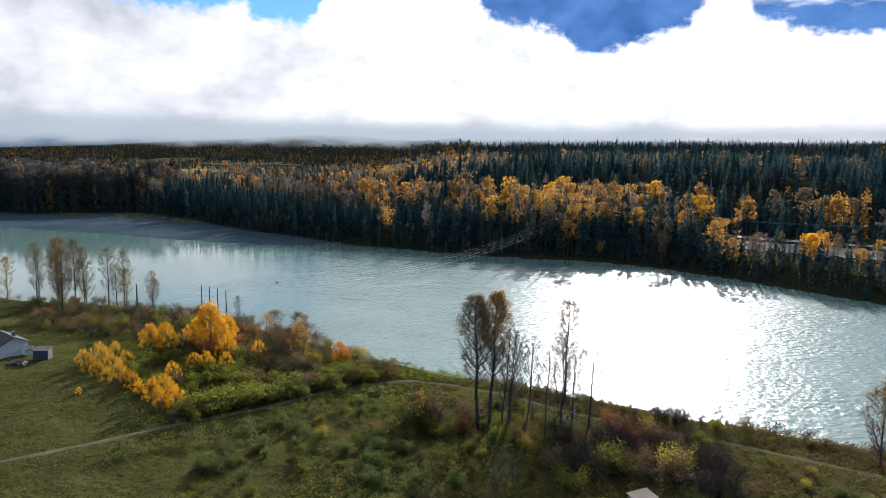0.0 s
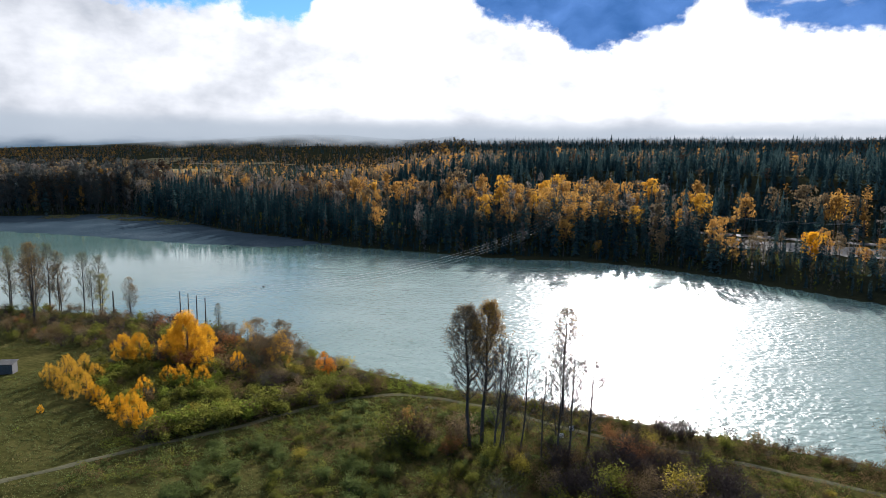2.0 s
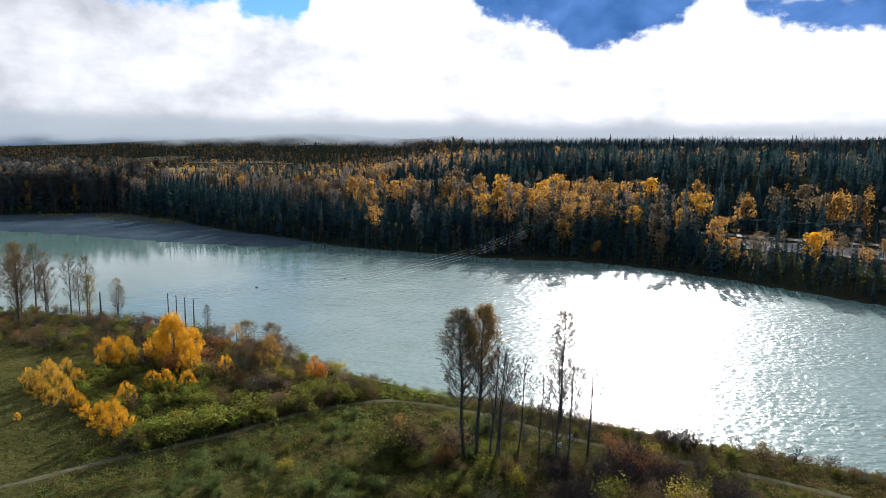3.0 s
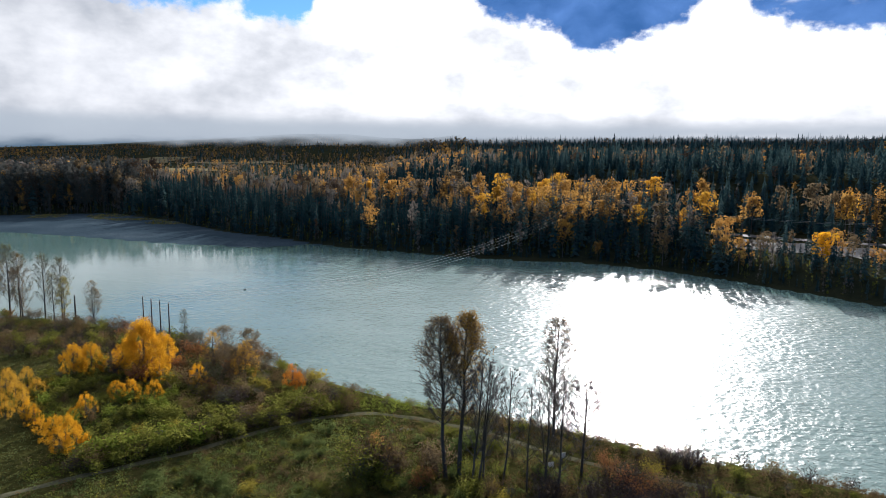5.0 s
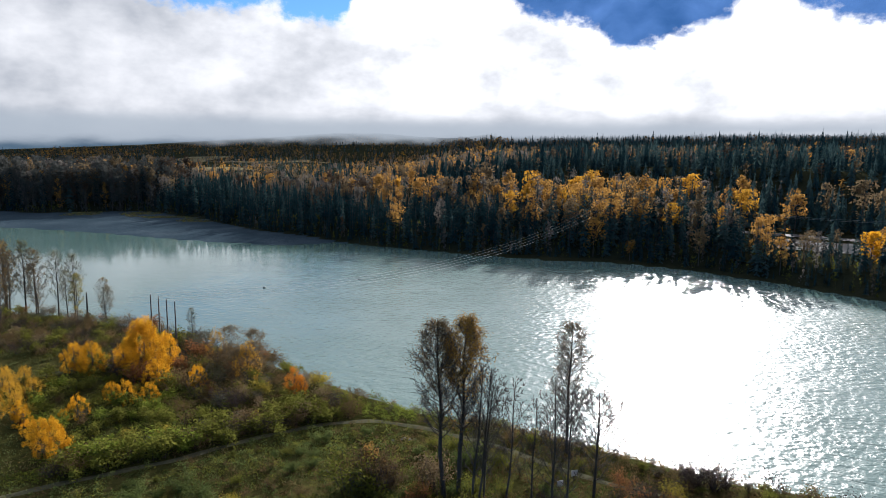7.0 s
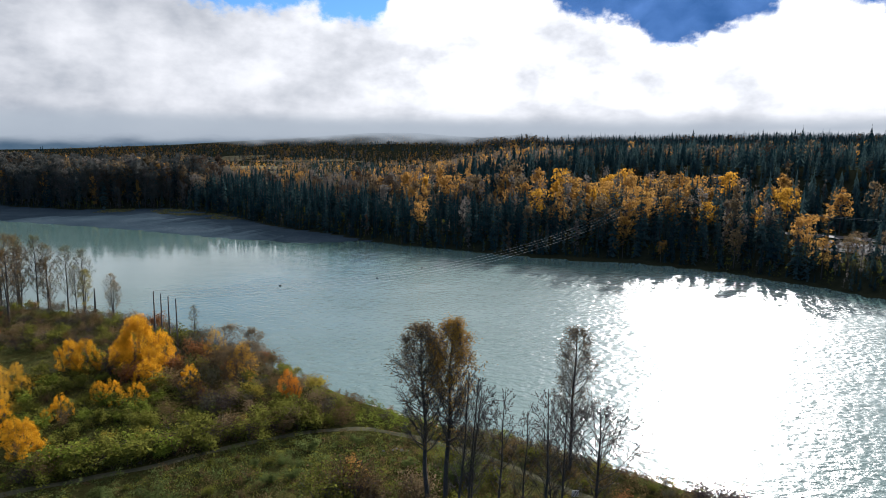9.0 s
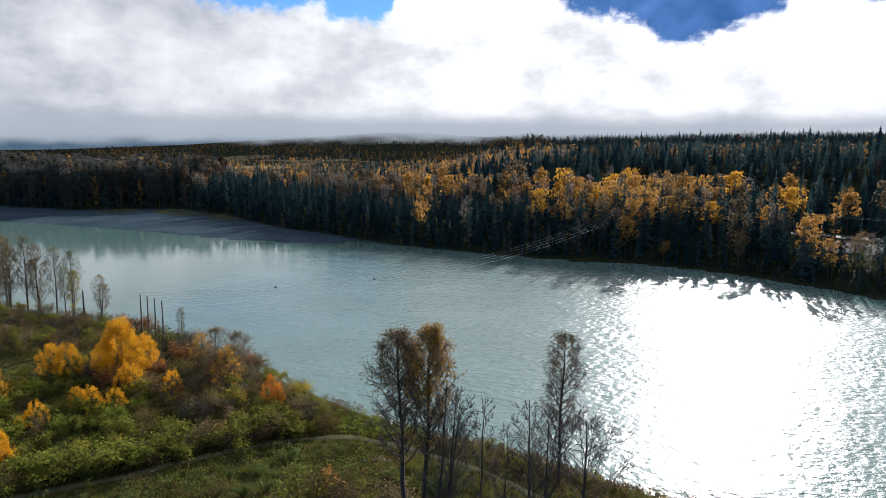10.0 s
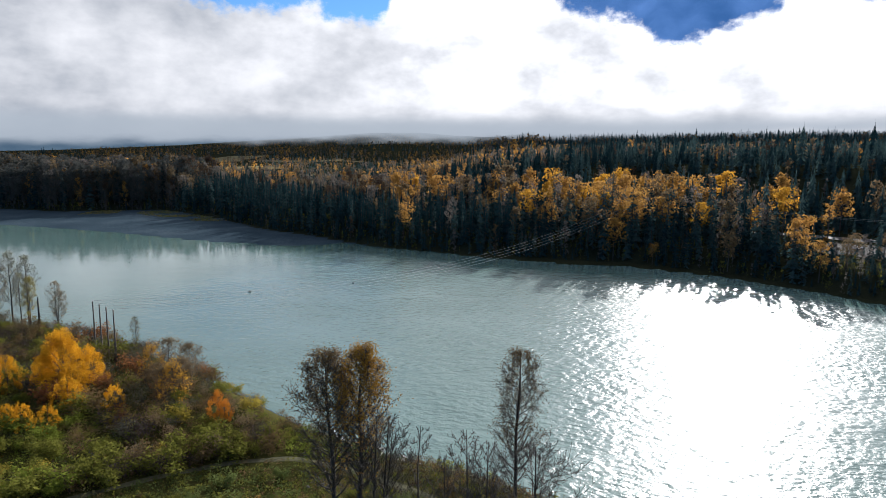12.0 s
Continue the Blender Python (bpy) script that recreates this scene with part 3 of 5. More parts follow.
def ridge_mist():
    """The ragged lower skirt of the cloud, trailing over the crest of the hills: a glowing sheet painting mist."""
    m, n, l = material("ridge_mist")
    out = n.new("ShaderNodeOutputMaterial")
    uv, sep, tex, mp = n.new("ShaderNodeUVMap"), n.new("ShaderNodeSeparateXYZ"), n.new("ShaderNodeTexNoise"), n.new("ShaderNodeMapping")
    l.new(uv.outputs[0], sep.inputs[0])
    mp.inputs["Scale"].default_value = (0.22, 0.7, 1)
    l.new(uv.outputs[0], mp.inputs["Vector"])
    tex.inputs["Scale"].default_value, tex.inputs["Detail"].default_value = 1.0, 6.0
    l.new(mp.outputs[0], tex.inputs["Vector"])
    rag = n.new("ShaderNodeMath")
    rag.operation = "MULTIPLY_ADD"
    rag.inputs[1].default_value = 1.5
    l.new(tex.outputs["Fac"], rag.inputs[0])
    l.new(sep.outputs[1], rag.inputs[2])
    slope = n.new("ShaderNodeMath")
    slope.operation = "MULTIPLY_ADD"
    slope.inputs[1].default_value = -0.02
    l.new(sep.outputs[0], slope.inputs[0])
    l.new(rag.outputs[0], slope.inputs[2])
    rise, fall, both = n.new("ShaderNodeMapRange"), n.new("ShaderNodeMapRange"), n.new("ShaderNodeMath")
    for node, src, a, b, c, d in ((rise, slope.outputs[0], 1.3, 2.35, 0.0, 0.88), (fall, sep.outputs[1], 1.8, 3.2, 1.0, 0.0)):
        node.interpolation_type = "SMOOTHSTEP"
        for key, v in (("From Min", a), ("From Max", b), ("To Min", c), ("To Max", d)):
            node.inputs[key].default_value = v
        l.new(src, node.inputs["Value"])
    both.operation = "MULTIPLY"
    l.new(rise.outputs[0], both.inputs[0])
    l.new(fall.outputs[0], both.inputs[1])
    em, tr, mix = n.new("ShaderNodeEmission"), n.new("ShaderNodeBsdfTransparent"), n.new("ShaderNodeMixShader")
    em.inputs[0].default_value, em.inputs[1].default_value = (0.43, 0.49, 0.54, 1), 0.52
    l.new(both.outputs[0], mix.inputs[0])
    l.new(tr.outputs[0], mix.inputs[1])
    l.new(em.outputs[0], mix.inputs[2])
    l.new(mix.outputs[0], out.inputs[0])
    azs, els, radius = np.linspace(-70, 70, 71), np.linspace(-1.5, 3.3, 7), 1450.0
    A, E = np.meshgrid(np.radians(azs), np.radians(els))
    v = np.stack((radius * np.sin(A), radius * np.cos(A), 38 + radius * np.tan(E)), -1).reshape(-1, 3)
    i, j = np.meshgrid(np.arange(70), np.arange(6))
    k = (j * 71 + i).reshape(-1)
    f = np.stack((k, k + 1, k + 72, k + 71), 1)
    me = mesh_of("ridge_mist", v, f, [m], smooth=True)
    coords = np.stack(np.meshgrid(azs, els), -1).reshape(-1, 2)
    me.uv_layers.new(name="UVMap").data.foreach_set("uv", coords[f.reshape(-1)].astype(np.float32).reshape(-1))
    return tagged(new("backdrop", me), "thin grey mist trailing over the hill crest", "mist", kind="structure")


ridge_mist()


def mountain():
    m, n, l = material("hazed_mountain_glow")
    out, d, em, add = (n.new("ShaderNode" + k) for k in ("OutputMaterial", "BsdfDiffuse", "Emission", "AddShader"))
    geo, tex = n.new("ShaderNodeNewGeometry"), n.new("ShaderNodeTexNoise")
    tex.inputs["Scale"].default_value, tex.inputs["Detail"].default_value = 0.004, 8.0
    l.new(geo.outputs["Position"], tex.inputs["Vector"])
    # aerial haze painted as blue colour, glowing a little through the emission
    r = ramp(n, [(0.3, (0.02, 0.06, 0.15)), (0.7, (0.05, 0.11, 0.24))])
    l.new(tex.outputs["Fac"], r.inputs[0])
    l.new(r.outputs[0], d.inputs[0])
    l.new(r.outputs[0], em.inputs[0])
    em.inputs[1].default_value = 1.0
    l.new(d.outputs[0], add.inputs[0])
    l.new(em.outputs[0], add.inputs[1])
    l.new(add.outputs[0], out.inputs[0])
    azs = np.linspace(-75, 75, 180)
    crest = np.interp(azs, [-75, -25, -8, 0, 2.7, 6, 15, 30, 50, 70], [3, 4, 7, 11, 12.9, 14.4, 15.4, 15.6, 13, 6]) + 0.25 * bumps(azs, azs * 0, 3.0, 1)
    v = []
    for k, (rad, frac) in enumerate(((2600, -0.02), (3000, 0.35), (3400, 0.72), (3800, 1.0), (4200, 0.8))):
        a = np.radians(azs)
        z = 38 + rad * np.tan(np.radians(crest * frac)) + (60 * bumps(azs * 40, azs * 0 + rad, 160, 2) if 0 < k < 3 else 0)
        v.append(np.stack((rad * np.sin(a), rad * np.cos(a), z), -1))
    n_a = len(azs)
    f = [(r_ * n_a + i, r_ * n_a + i + 1, (r_ + 1) * n_a + i + 1, (r_ + 1) * n_a + i) for r_ in range(4) for i in range(n_a - 1)]
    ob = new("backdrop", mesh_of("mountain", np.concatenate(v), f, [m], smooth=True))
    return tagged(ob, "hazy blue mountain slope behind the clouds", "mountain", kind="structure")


mountain()


def foothills():
    m, n, l = material("foothill_haze_glow")
    out, em = n.new("ShaderNodeOutputMaterial"), n.new("ShaderNodeEmission")
    geo, tex = n.new("ShaderNodeNewGeometry"), n.new("ShaderNodeTexNoise")
    tex.inputs["Scale"].default_value, tex.inputs["Detail"].default_value = 0.012, 8.0
    l.new(geo.outputs["Position"], tex.inputs["Vector"])
    # emission only: the blue of distance haze, painted and self-lit
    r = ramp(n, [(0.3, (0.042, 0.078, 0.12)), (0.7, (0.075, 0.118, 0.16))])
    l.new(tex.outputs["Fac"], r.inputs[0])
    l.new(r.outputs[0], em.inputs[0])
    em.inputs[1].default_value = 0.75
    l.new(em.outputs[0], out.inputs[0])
    azs = np.linspace(-60, 60, 240)
    crest = np.interp(azs, [-60, -40, -28, -20, -16, -13, -9, -4, 5, 20, 40, 60], [2, 2.4, 2.0, 1.7, 2.1, 2.5, 2.2, 1.9, 2.1, 2.4, 2.6, 2]) + 0.22 * bumps(azs * 10, azs * 0, 45, 1) + 0.06 * bumps(azs * 10, azs * 0, 9, 2)
    a, v = np.radians(azs), []
    for rad, frac in ((2430, -0.5), (2500, 0.0), (2600, 0.6), (2720, 1.0), (2900, 0.9)):
        v.append(np.stack((rad * np.sin(a), rad * np.cos(a), 38 + rad * np.tan(np.radians(crest * frac))), -1))
    n_a = len(azs)
    f = [(r_ * n_a + i, r_ * n_a + i + 1, (r_ + 1) * n_a + i + 1, (r_ + 1) * n_a + i) for r_ in range(4) for i in range(n_a - 1)]
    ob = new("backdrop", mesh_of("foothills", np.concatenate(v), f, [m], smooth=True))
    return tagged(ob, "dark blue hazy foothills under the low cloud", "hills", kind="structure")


foothills()


# ---- trees ----
def conifer(height, radius, whorls, arms, hang=True, bole=0.97):
    """Trunk and crown of a narrow spruce: whorls of drooping boughs."""
    t, c = Geo(), Geo()
    t.tube([(0, 0, -0.5), (0, 0, height * 0.5), (0, 0, height * bole)], [height * 0.012, height * 0.008, 0.02], 5)
    vs = []
    for w in range(whorls):
        u = (w + rng.uniform(-0.3, 0.3)) / whorls
        z = height * (0.10 + 0.9 * u)
        r = radius * (1 - u) ** 0.8 * rng.uniform(0.75, 1.15) + 0.12
        turn = rng.uniform(0, 6.28)
        for a in range(arms):
            if rng.random() < 0.08:
                continue
            ang = turn + 6.283 * (a + rng.uniform(-0.25, 0.25)) / arms
            rr = r * rng.uniform(0.7, 1.2)
            o = np.array((math.cos(ang), math.sin(ang), 0))
            s = np.array((-math.sin(ang), math.cos(ang), 0))
            drop = rr * rng.uniform(0.25, 0.6)
            z = height * min(0.97, 0.10 + 0.9 * u + rng.uniform(-0.55, 0.55) / whorls)
            root, tip = np.array((0, 0, z + 0.06 * rr)), o * rr + (0, 0, z - drop)
            middle = o * rr * 0.55 + (0, 0, z - drop * 0.35)
            wide = rr * rng.uniform(0.26, 0.4)
            vs.append((root, middle + s * wide - (0, 0, 0.12 * rr), tip, middle - s * wide - (0, 0, 0.12 * rr)))
            if hang and a % 2:
                vs.append((root, middle + (0, 0, 0.05 * rr), tip, middle - (0, 0, rr * 0.42)))
    vs.append(((0, 0, height), (0.16, 0, height * 0.955), (0, 0, height * 0.93), (-0.16, 0, height * 0.955)))
    vs = np.array(vs)
    c.add(vs.reshape(-1, 3), np.arange(4 * len(vs)).reshape(-1, 4))
    return t, c


def spire(height, radius, whorls, arms):
    """A distant spruce: skirts of drooping, ragged boughs closing into a spire."""
    t, c = Geo(), Geo()
    t.tube([(0, 0, -0.5), (0, 0, height * 0.6)], [height * 0.013, height * 0.006], 3)
    vs = []
    for w in range(whorls):
        u = (w + rng.uniform(-0.25, 0.25)) / whorls
        z, r = height * (0.08 + 0.86 * u), radius * (1 - u) ** 0.85 * rng.uniform(0.8, 1.15) + 0.15
        turn = rng.uniform(0, 6.28)
        for a in range(arms):
            ang, half = turn + 6.283 * (a + rng.uniform(-0.3, 0.3)) / arms, 3.14 / arms * rng.uniform(0.7, 1.2)
            rr, drop, side = r * rng.uniform(0.65, 1.25), height * 0.6 / whorls * rng.uniform(0.6, 1.5), rng.choice((-1, 1))
            vs.append(((0, 0, z + height * rng.uniform(0.6, 1.1) / whorls), (math.cos(ang - side * half) * rr * 0.7, math.sin(ang - side * half) * rr * 0.7, z - drop * 0.4), (math.cos(ang + side * half * 0.5) * rr * 1.05, math.sin(ang + side * half * 0.5) * rr * 1.05, z - drop)))
    vs.append(((0, 0, height * 1.02), (0.14, 0, height * 0.88), (-0.14, 0, height * 0.88)))
    vs = np.array(vs)
    c.add(vs.reshape(-1, 3), np.concatenate((np.arange(3 * len(vs)).reshape(-1, 3), np.full((len(vs), 1), -1)), 1))
    return t, c


def broadleaf(height, spread, leaves, size, clumps=9, low=0.35, limbs=7, fill=1.0):
    """Trunk with limbs, and a crown of leaves gathered in uneven clumps."""
    t, c = Geo(), Geo()
    bend = rng.normal(0, 0.02 * height, 2)
    axis = lambda u: np.array((bend[0] * u * u, bend[1] * u * u, height * u))
    t.tube([axis(0) - (0, 0, 0.5), axis(0.3), axis(0.6), axis(0.92)], [0.016 * height, 0.012 * height, 0.008 * height, 0.02], 6)
    cents = []
    for k in range(limbs):
        u = low * 0.8 + (0.9 - low * 0.8) * (k + rng.random()) / limbs
        ang = 2.4 * k + rng.uniform(-0.4, 0.4)
        reach = spread * (1.05 - abs(u - 0.4) * 1.25) * rng.uniform(0.55, 1.05)
        p0 = axis(u)
        p2 = p0 + (math.cos(ang) * reach, math.sin(ang) * reach, reach * rng.uniform(0.5, 1.1))
        p2[2] = min(p2[2], height * 0.97)
        p1 = (p0 + p2) / 2 + (0, 0, 0.1 * reach)
        t.tube([p0, p1, p2], [0.006 * height * (1.1 - u), 0.004 * height * (1.1 - u), 0.015], 4)
        cents += [p1, p2]
    while len(cents) < clumps:
        u = rng.uniform(low, 1)
        cents.append(axis(u) + rng.normal(0, spread * (0.16 + 0.42 * (1 - u)), 3) * (1, 1, 0.3))
    cents.append(axis(0.96))
    cents = np.array(cents)
    per = rng.multinomial(leaves, rng.dirichlet(np.full(len(cents), 2.2)))
    pts = []
    for p, n in zip(cents, per):
        rad = spread * rng.uniform(0.20, 0.46) * fill
        g = rng.normal(size=(n, 3))
        g /= np.linalg.norm(g, axis=1)[:, None] + 1e-9
        pts.append(p + g * (rad * rng.uniform(0.25, 1.0, n) ** 0.6)[:, None] * (1, 1, 1.15))
    pts = np.concatenate(pts)
    pts[:, 2] = np.clip(pts[:, 2], 0.3, height * 1.02)
    c.leaves(pts, size, droop=0.3)
    return t, c


def aspen(height, spread, leaves, size, tufts):
    """A leafy autumn aspen: stems and limbs bearing upright tufts of leaves, widest low down, pointed at the top."""
    t, c = Geo(), Geo()
    t.tube([(0, 0, -0.4), (0.02 * height, 0, 0.5 * height), (0, 0.02 * height, 0.95 * height)], [0.016 * height, 0.01 * height, 0.02], 5)
    pts, share = [], rng.dirichlet(np.full(tufts, 3.0))
    for k in range(tufts):
        u = 0.06 + 0.9 * (k + rng.random()) / tufts
        wide = spread * min(1.0, (1.03 - u) * 1.7) ** 0.7 * min(1.0, 0.6 + u * 1.8)
        ang, out = 2.4 * k + rng.uniform(-0.5, 0.5), wide * rng.uniform(0.25, 1.0) ** 0.5
        tip = np.array((math.cos(ang) * out, math.sin(ang) * out, height * u))
        if k % 2 == 0:
            t.tube([(0, 0, height * u * 0.6), tip * (0.6, 0.6, 0.85), tip], [0.006 * height * (1.1 - u), 0.004 * height * (1.1 - u), 0.012], 3)
        n = max(8, int(leaves * share[k]))
        g = rng.normal(size=(n, 3))
        g /= np.linalg.norm(g, axis=1)[:, None] + 1e-9
        rad = (0.30 + 0.10 * spread) * rng.uniform(0.6, 1.25)
        pts.append(tip + g * (rad * rng.uniform(0.1, 1.0, n) ** 0.5)[:, None] * (1, 1, 1.7))
    pts = np.concatenate(pts)
    pts[:, 2] = np.maximum(pts[:, 2], 0.2)
    c.leaves(pts, size, droop=0.2)
    return t, c


def branchy(height, spread, limbs, twigs, low=0.3, leaves=0, size=0.2, leaf_from=0.6, stems=1, upward=1.0, droop=0.0, thick=0.011, cone=False):
    """A tall, half-bare tree: trunk, upswept limbs, twigs on them, and few leaves near the top."""
    t, c = Geo(), Geo()
    ends = []
    for s in range(stems):
        sway = rng.normal(0, 0.009 * height, (4, 2)).cumsum(0)
        us = np.linspace(0, 1, 5)
        h = height * (1 if s == 0 else rng.uniform(0.75, 0.95))
        off = np.zeros(2) if s == 0 else rng.normal(0, 0.3 * spread, 2)
        ax = np.array([(off[0] + (sway[i - 1][0] if i else 0), off[1] + (sway[i - 1][1] if i else 0), h * u) for i, u in enumerate(us)])
        ax[0, 2] = -0.5
        at = lambda u: np.array([np.interp(u, us, ax[:, i]) for i in range(3)])
        t.tube(ax, [h * thick * (1.03 - u) ** 0.8 + 0.015 for u in us], 7)
        for k in range(limbs):
            u = low + (0.97 - low) * ((k + rng.random()) / limbs) ** 0.9
            ang = 2.4 * k + rng.uniform(-0.6, 0.6)
            env = math.sin(math.pi * min(1.0, 0.22 + 0.78 * (u - low) / (1 - low))) ** 0.7
            if cone:
                env = min(1.0, (1.02 - u) * 1.35) ** 0.75 * (0.6 + 0.4 * min(1.0, (u - low) * 5))
            reach = spread * env * rng.uniform(0.65, 1.1)
            o = np.array((math.cos(ang), math.sin(ang), 0))
            p0 = at(u)
            p1 = p0 + o * reach * 0.45 + (0, 0, reach * 0.45 * upward)
            p2 = p0 + o * reach * 0.8 + (0, 0, reach * 1.05 * upward)
            p3 = p0 + o * reach + (0, 0, reach * (1.5 * upward - droop))
            dome = h * (1.0 - 0.2 * (reach / spread) ** 2)
            p2[2], p3[2] = min(p2[2], dome - 0.1), min(p3[2], dome)
            r0 = h * thick * 0.42 * (1.15 - u)
            t.tube([p0, p1, p2, p3], [r0, r0 * 0.7, r0 * 0.4, 0.012], 4)
            limb = (p0, p1, p2, p3)
            for _ in range(twigs):
                w = rng.uniform(0.25, 1.0) * 3
                i = min(2, int(w))
                q0 = limb[i] + (limb[i + 1] - limb[i]) * (w - i)
                d = rng.normal(size=3) + o * 0.7 + (0, 0, 0.9 * upward - droop)
                d /= np.linalg.norm(d)
                ln = reach * rng.uniform(0.22, 0.5)
                q1 = q0 + d * ln * 0.55
                q2 = q1 + (d + rng.normal(0, 0.3, 3) + (0, 0, 0.25)) * ln * 0.5
                t.tube([q0, q1, q2], [0.0011 * height + 0.007, 0.0008 * height + 0.005, 0.009], 3)
                if u > leaf_from or rng.random() < 0.12:
                    ends += [q1, (q1 + q2) / 2, q2]
                for _ in range(2):
                    e = rng.normal(size=3) + (0, 0, 0.6)
                    e /= np.linalg.norm(e)
                    z0 = q0 + (q2 - q0) * rng.uniform(0.3, 1)
                    z1, sd = z0 + e * ln * 0.4, np.cross(e, rng.normal(size=3)) * 0.016
                    t.add((z0 - sd, z0 + sd, z1, z1), [(0, 1, 2, -1)])
    if leaves and ends:
        ends = np.array(ends)
        pick = ends[rng.integers(0, len(ends), leaves)] + rng.normal(0, 0.25, (leaves, 3))
        c.leaves(pick, size)
    return t, c


def shrub(height, spread, stems, leaves, size):
    """A many-stemmed bush with thin leafage."""
    t, c = Geo(), Geo()
    ends = []
    for k in range(stems):
        ang, lean = rng.uniform(0, 6.28), rng.uniform(0.15, 1.0) * spread
        h = height * rng.uniform(0.55, 1.0)
        o = np.array((math.cos(ang), math.sin(ang), 0))
        p0 = o * 0.15 * spread * rng.random() - (0, 0, 0.25)
        p1, p2 = o * lean * 0.55 + (0, 0, h * 0.6), o * lean + (0, 0, h)
        t.tube([p0, p1, p2], [0.035, 0.022, 0.008], 3)
        for _ in range(3):
            q0 = p1 + (p2 - p1) * rng.uniform(-0.4, 0.9)
            q1 = q0 + (rng.normal(0, 0.45, 3) + (0, 0, 0.55)) * height * 0.28
            sd = np.cross(q1 - q0, rng.normal(size=3))
            sd *= 0.014 / (np.linalg.norm(sd) + 1e-9)
            t.add((q0 - sd, q0 + sd, q1, q1), [(0, 1, 2, -1)])
            ends += [q0, (q0 + q1) / 2, q1]
    ends = np.array(ends)
    pick = ends[rng.integers(0, len(ends), leaves)] + rng.normal(0, 0.10 * height + 0.08, (leaves, 3))
    pick[:, 2] = np.maximum(pick[:, 2], 0.08)
    c.leaves(pick, size)
    return t, c


def tree_thing(name, kit, m, label, category="tree", group="", crown="crown", trunk="trunk"):
    ob = base(name, m, label, category, group)
    part(trunk, kit[0], ob)
    if kit[1]:
        part(crown, kit[1], ob)
    return ob


def kit(geos, wood, leaf):
    t, c = geos
    return (t.mesh("wood", wood, True), c.mesh("leafage", leaf) if c.k else None)


def place(x, y, s=1.0, turn=0.0, sink=0.0):
    return pose(x, y, float(land(x, y)) - sink, 0, 0, turn) @ Matrix.Scale(s, 4)


def sized(kit_h, x, y, top_z):
    """Scale for a thing of height kit_h to reach top_z at that place."""
    return (top_z - float(land(x, y))) / kit_h

# ---- far forest ----
LOT_LINE = ((116, 250), (150, 228), (190, 200), (225, 172))
ROAD_LINE = ((100, 283), (130, 268), (175, 241), (230, 203), (300, 150))


def off_line(x, y, line):
    best = np.full(np.shape(x), 1e9)
    for (x0, y0), (x1, y1) in zip(line[:-1], line[1:]):
        t = np.clip(((x - x0) * (x1 - x0) + (y - y0) * (y1 - y0)) / ((x1 - x0) ** 2 + (y1 - y0) ** 2), 0, 1)
        best = np.minimum(best, np.hypot(x - x0 - t * (x1 - x0), y - y0 - t * (y1 - y0)))
    return best


def scatter(x0, x1, y0, y1, step):
    X, Y = np.meshgrid(np.arange(x0, x1, step), np.arange(y0, y1, step))
    X, Y = X.reshape(-1), Y.reshape(-1)
    return X + rng.uniform(-0.48, 0.48, len(X)) * step, Y + rng.uniform(-0.48, 0.48, len(X)) * step


WOODS = [BARK, SPRUCE, SPRUCE_HAZED, AMBER, ORANGE, RUSSET, DUN, OLIVE, GREY_TWIG, MUTED]


def wood_kits(level):
    """Spruces and broadleaved trees, one metre tall in units of their own height, in three grades of detail."""
    cones = [conifer(15, rng.uniform(1.7, 2.6), 13, 6, True) if level == 0 else spire(15, rng.uniform(1.9, 2.9), *((15, 7), (11, 7), (6, 5))[level - 1]) for _ in range(5)]
    leafy = [broadleaf(15, rng.uniform(3.6, 5.0), *((700, 0.56), (480, 0.7), (90, 1.3), (24, 2.4))[level], clumps=20, low=0.42, limbs=(7, 4, 1, 1)[level]) for _ in range(5)]
    thin = [broadleaf(15, rng.uniform(1.7, 2.5), *((440, 0.5), (280, 0.6), (60, 1.15), (18, 2.2))[level], clumps=22, low=0.08, limbs=(9, 4, 1, 1)[level], fill=1.2) for _ in range(4)]
    return cones, leafy, thin


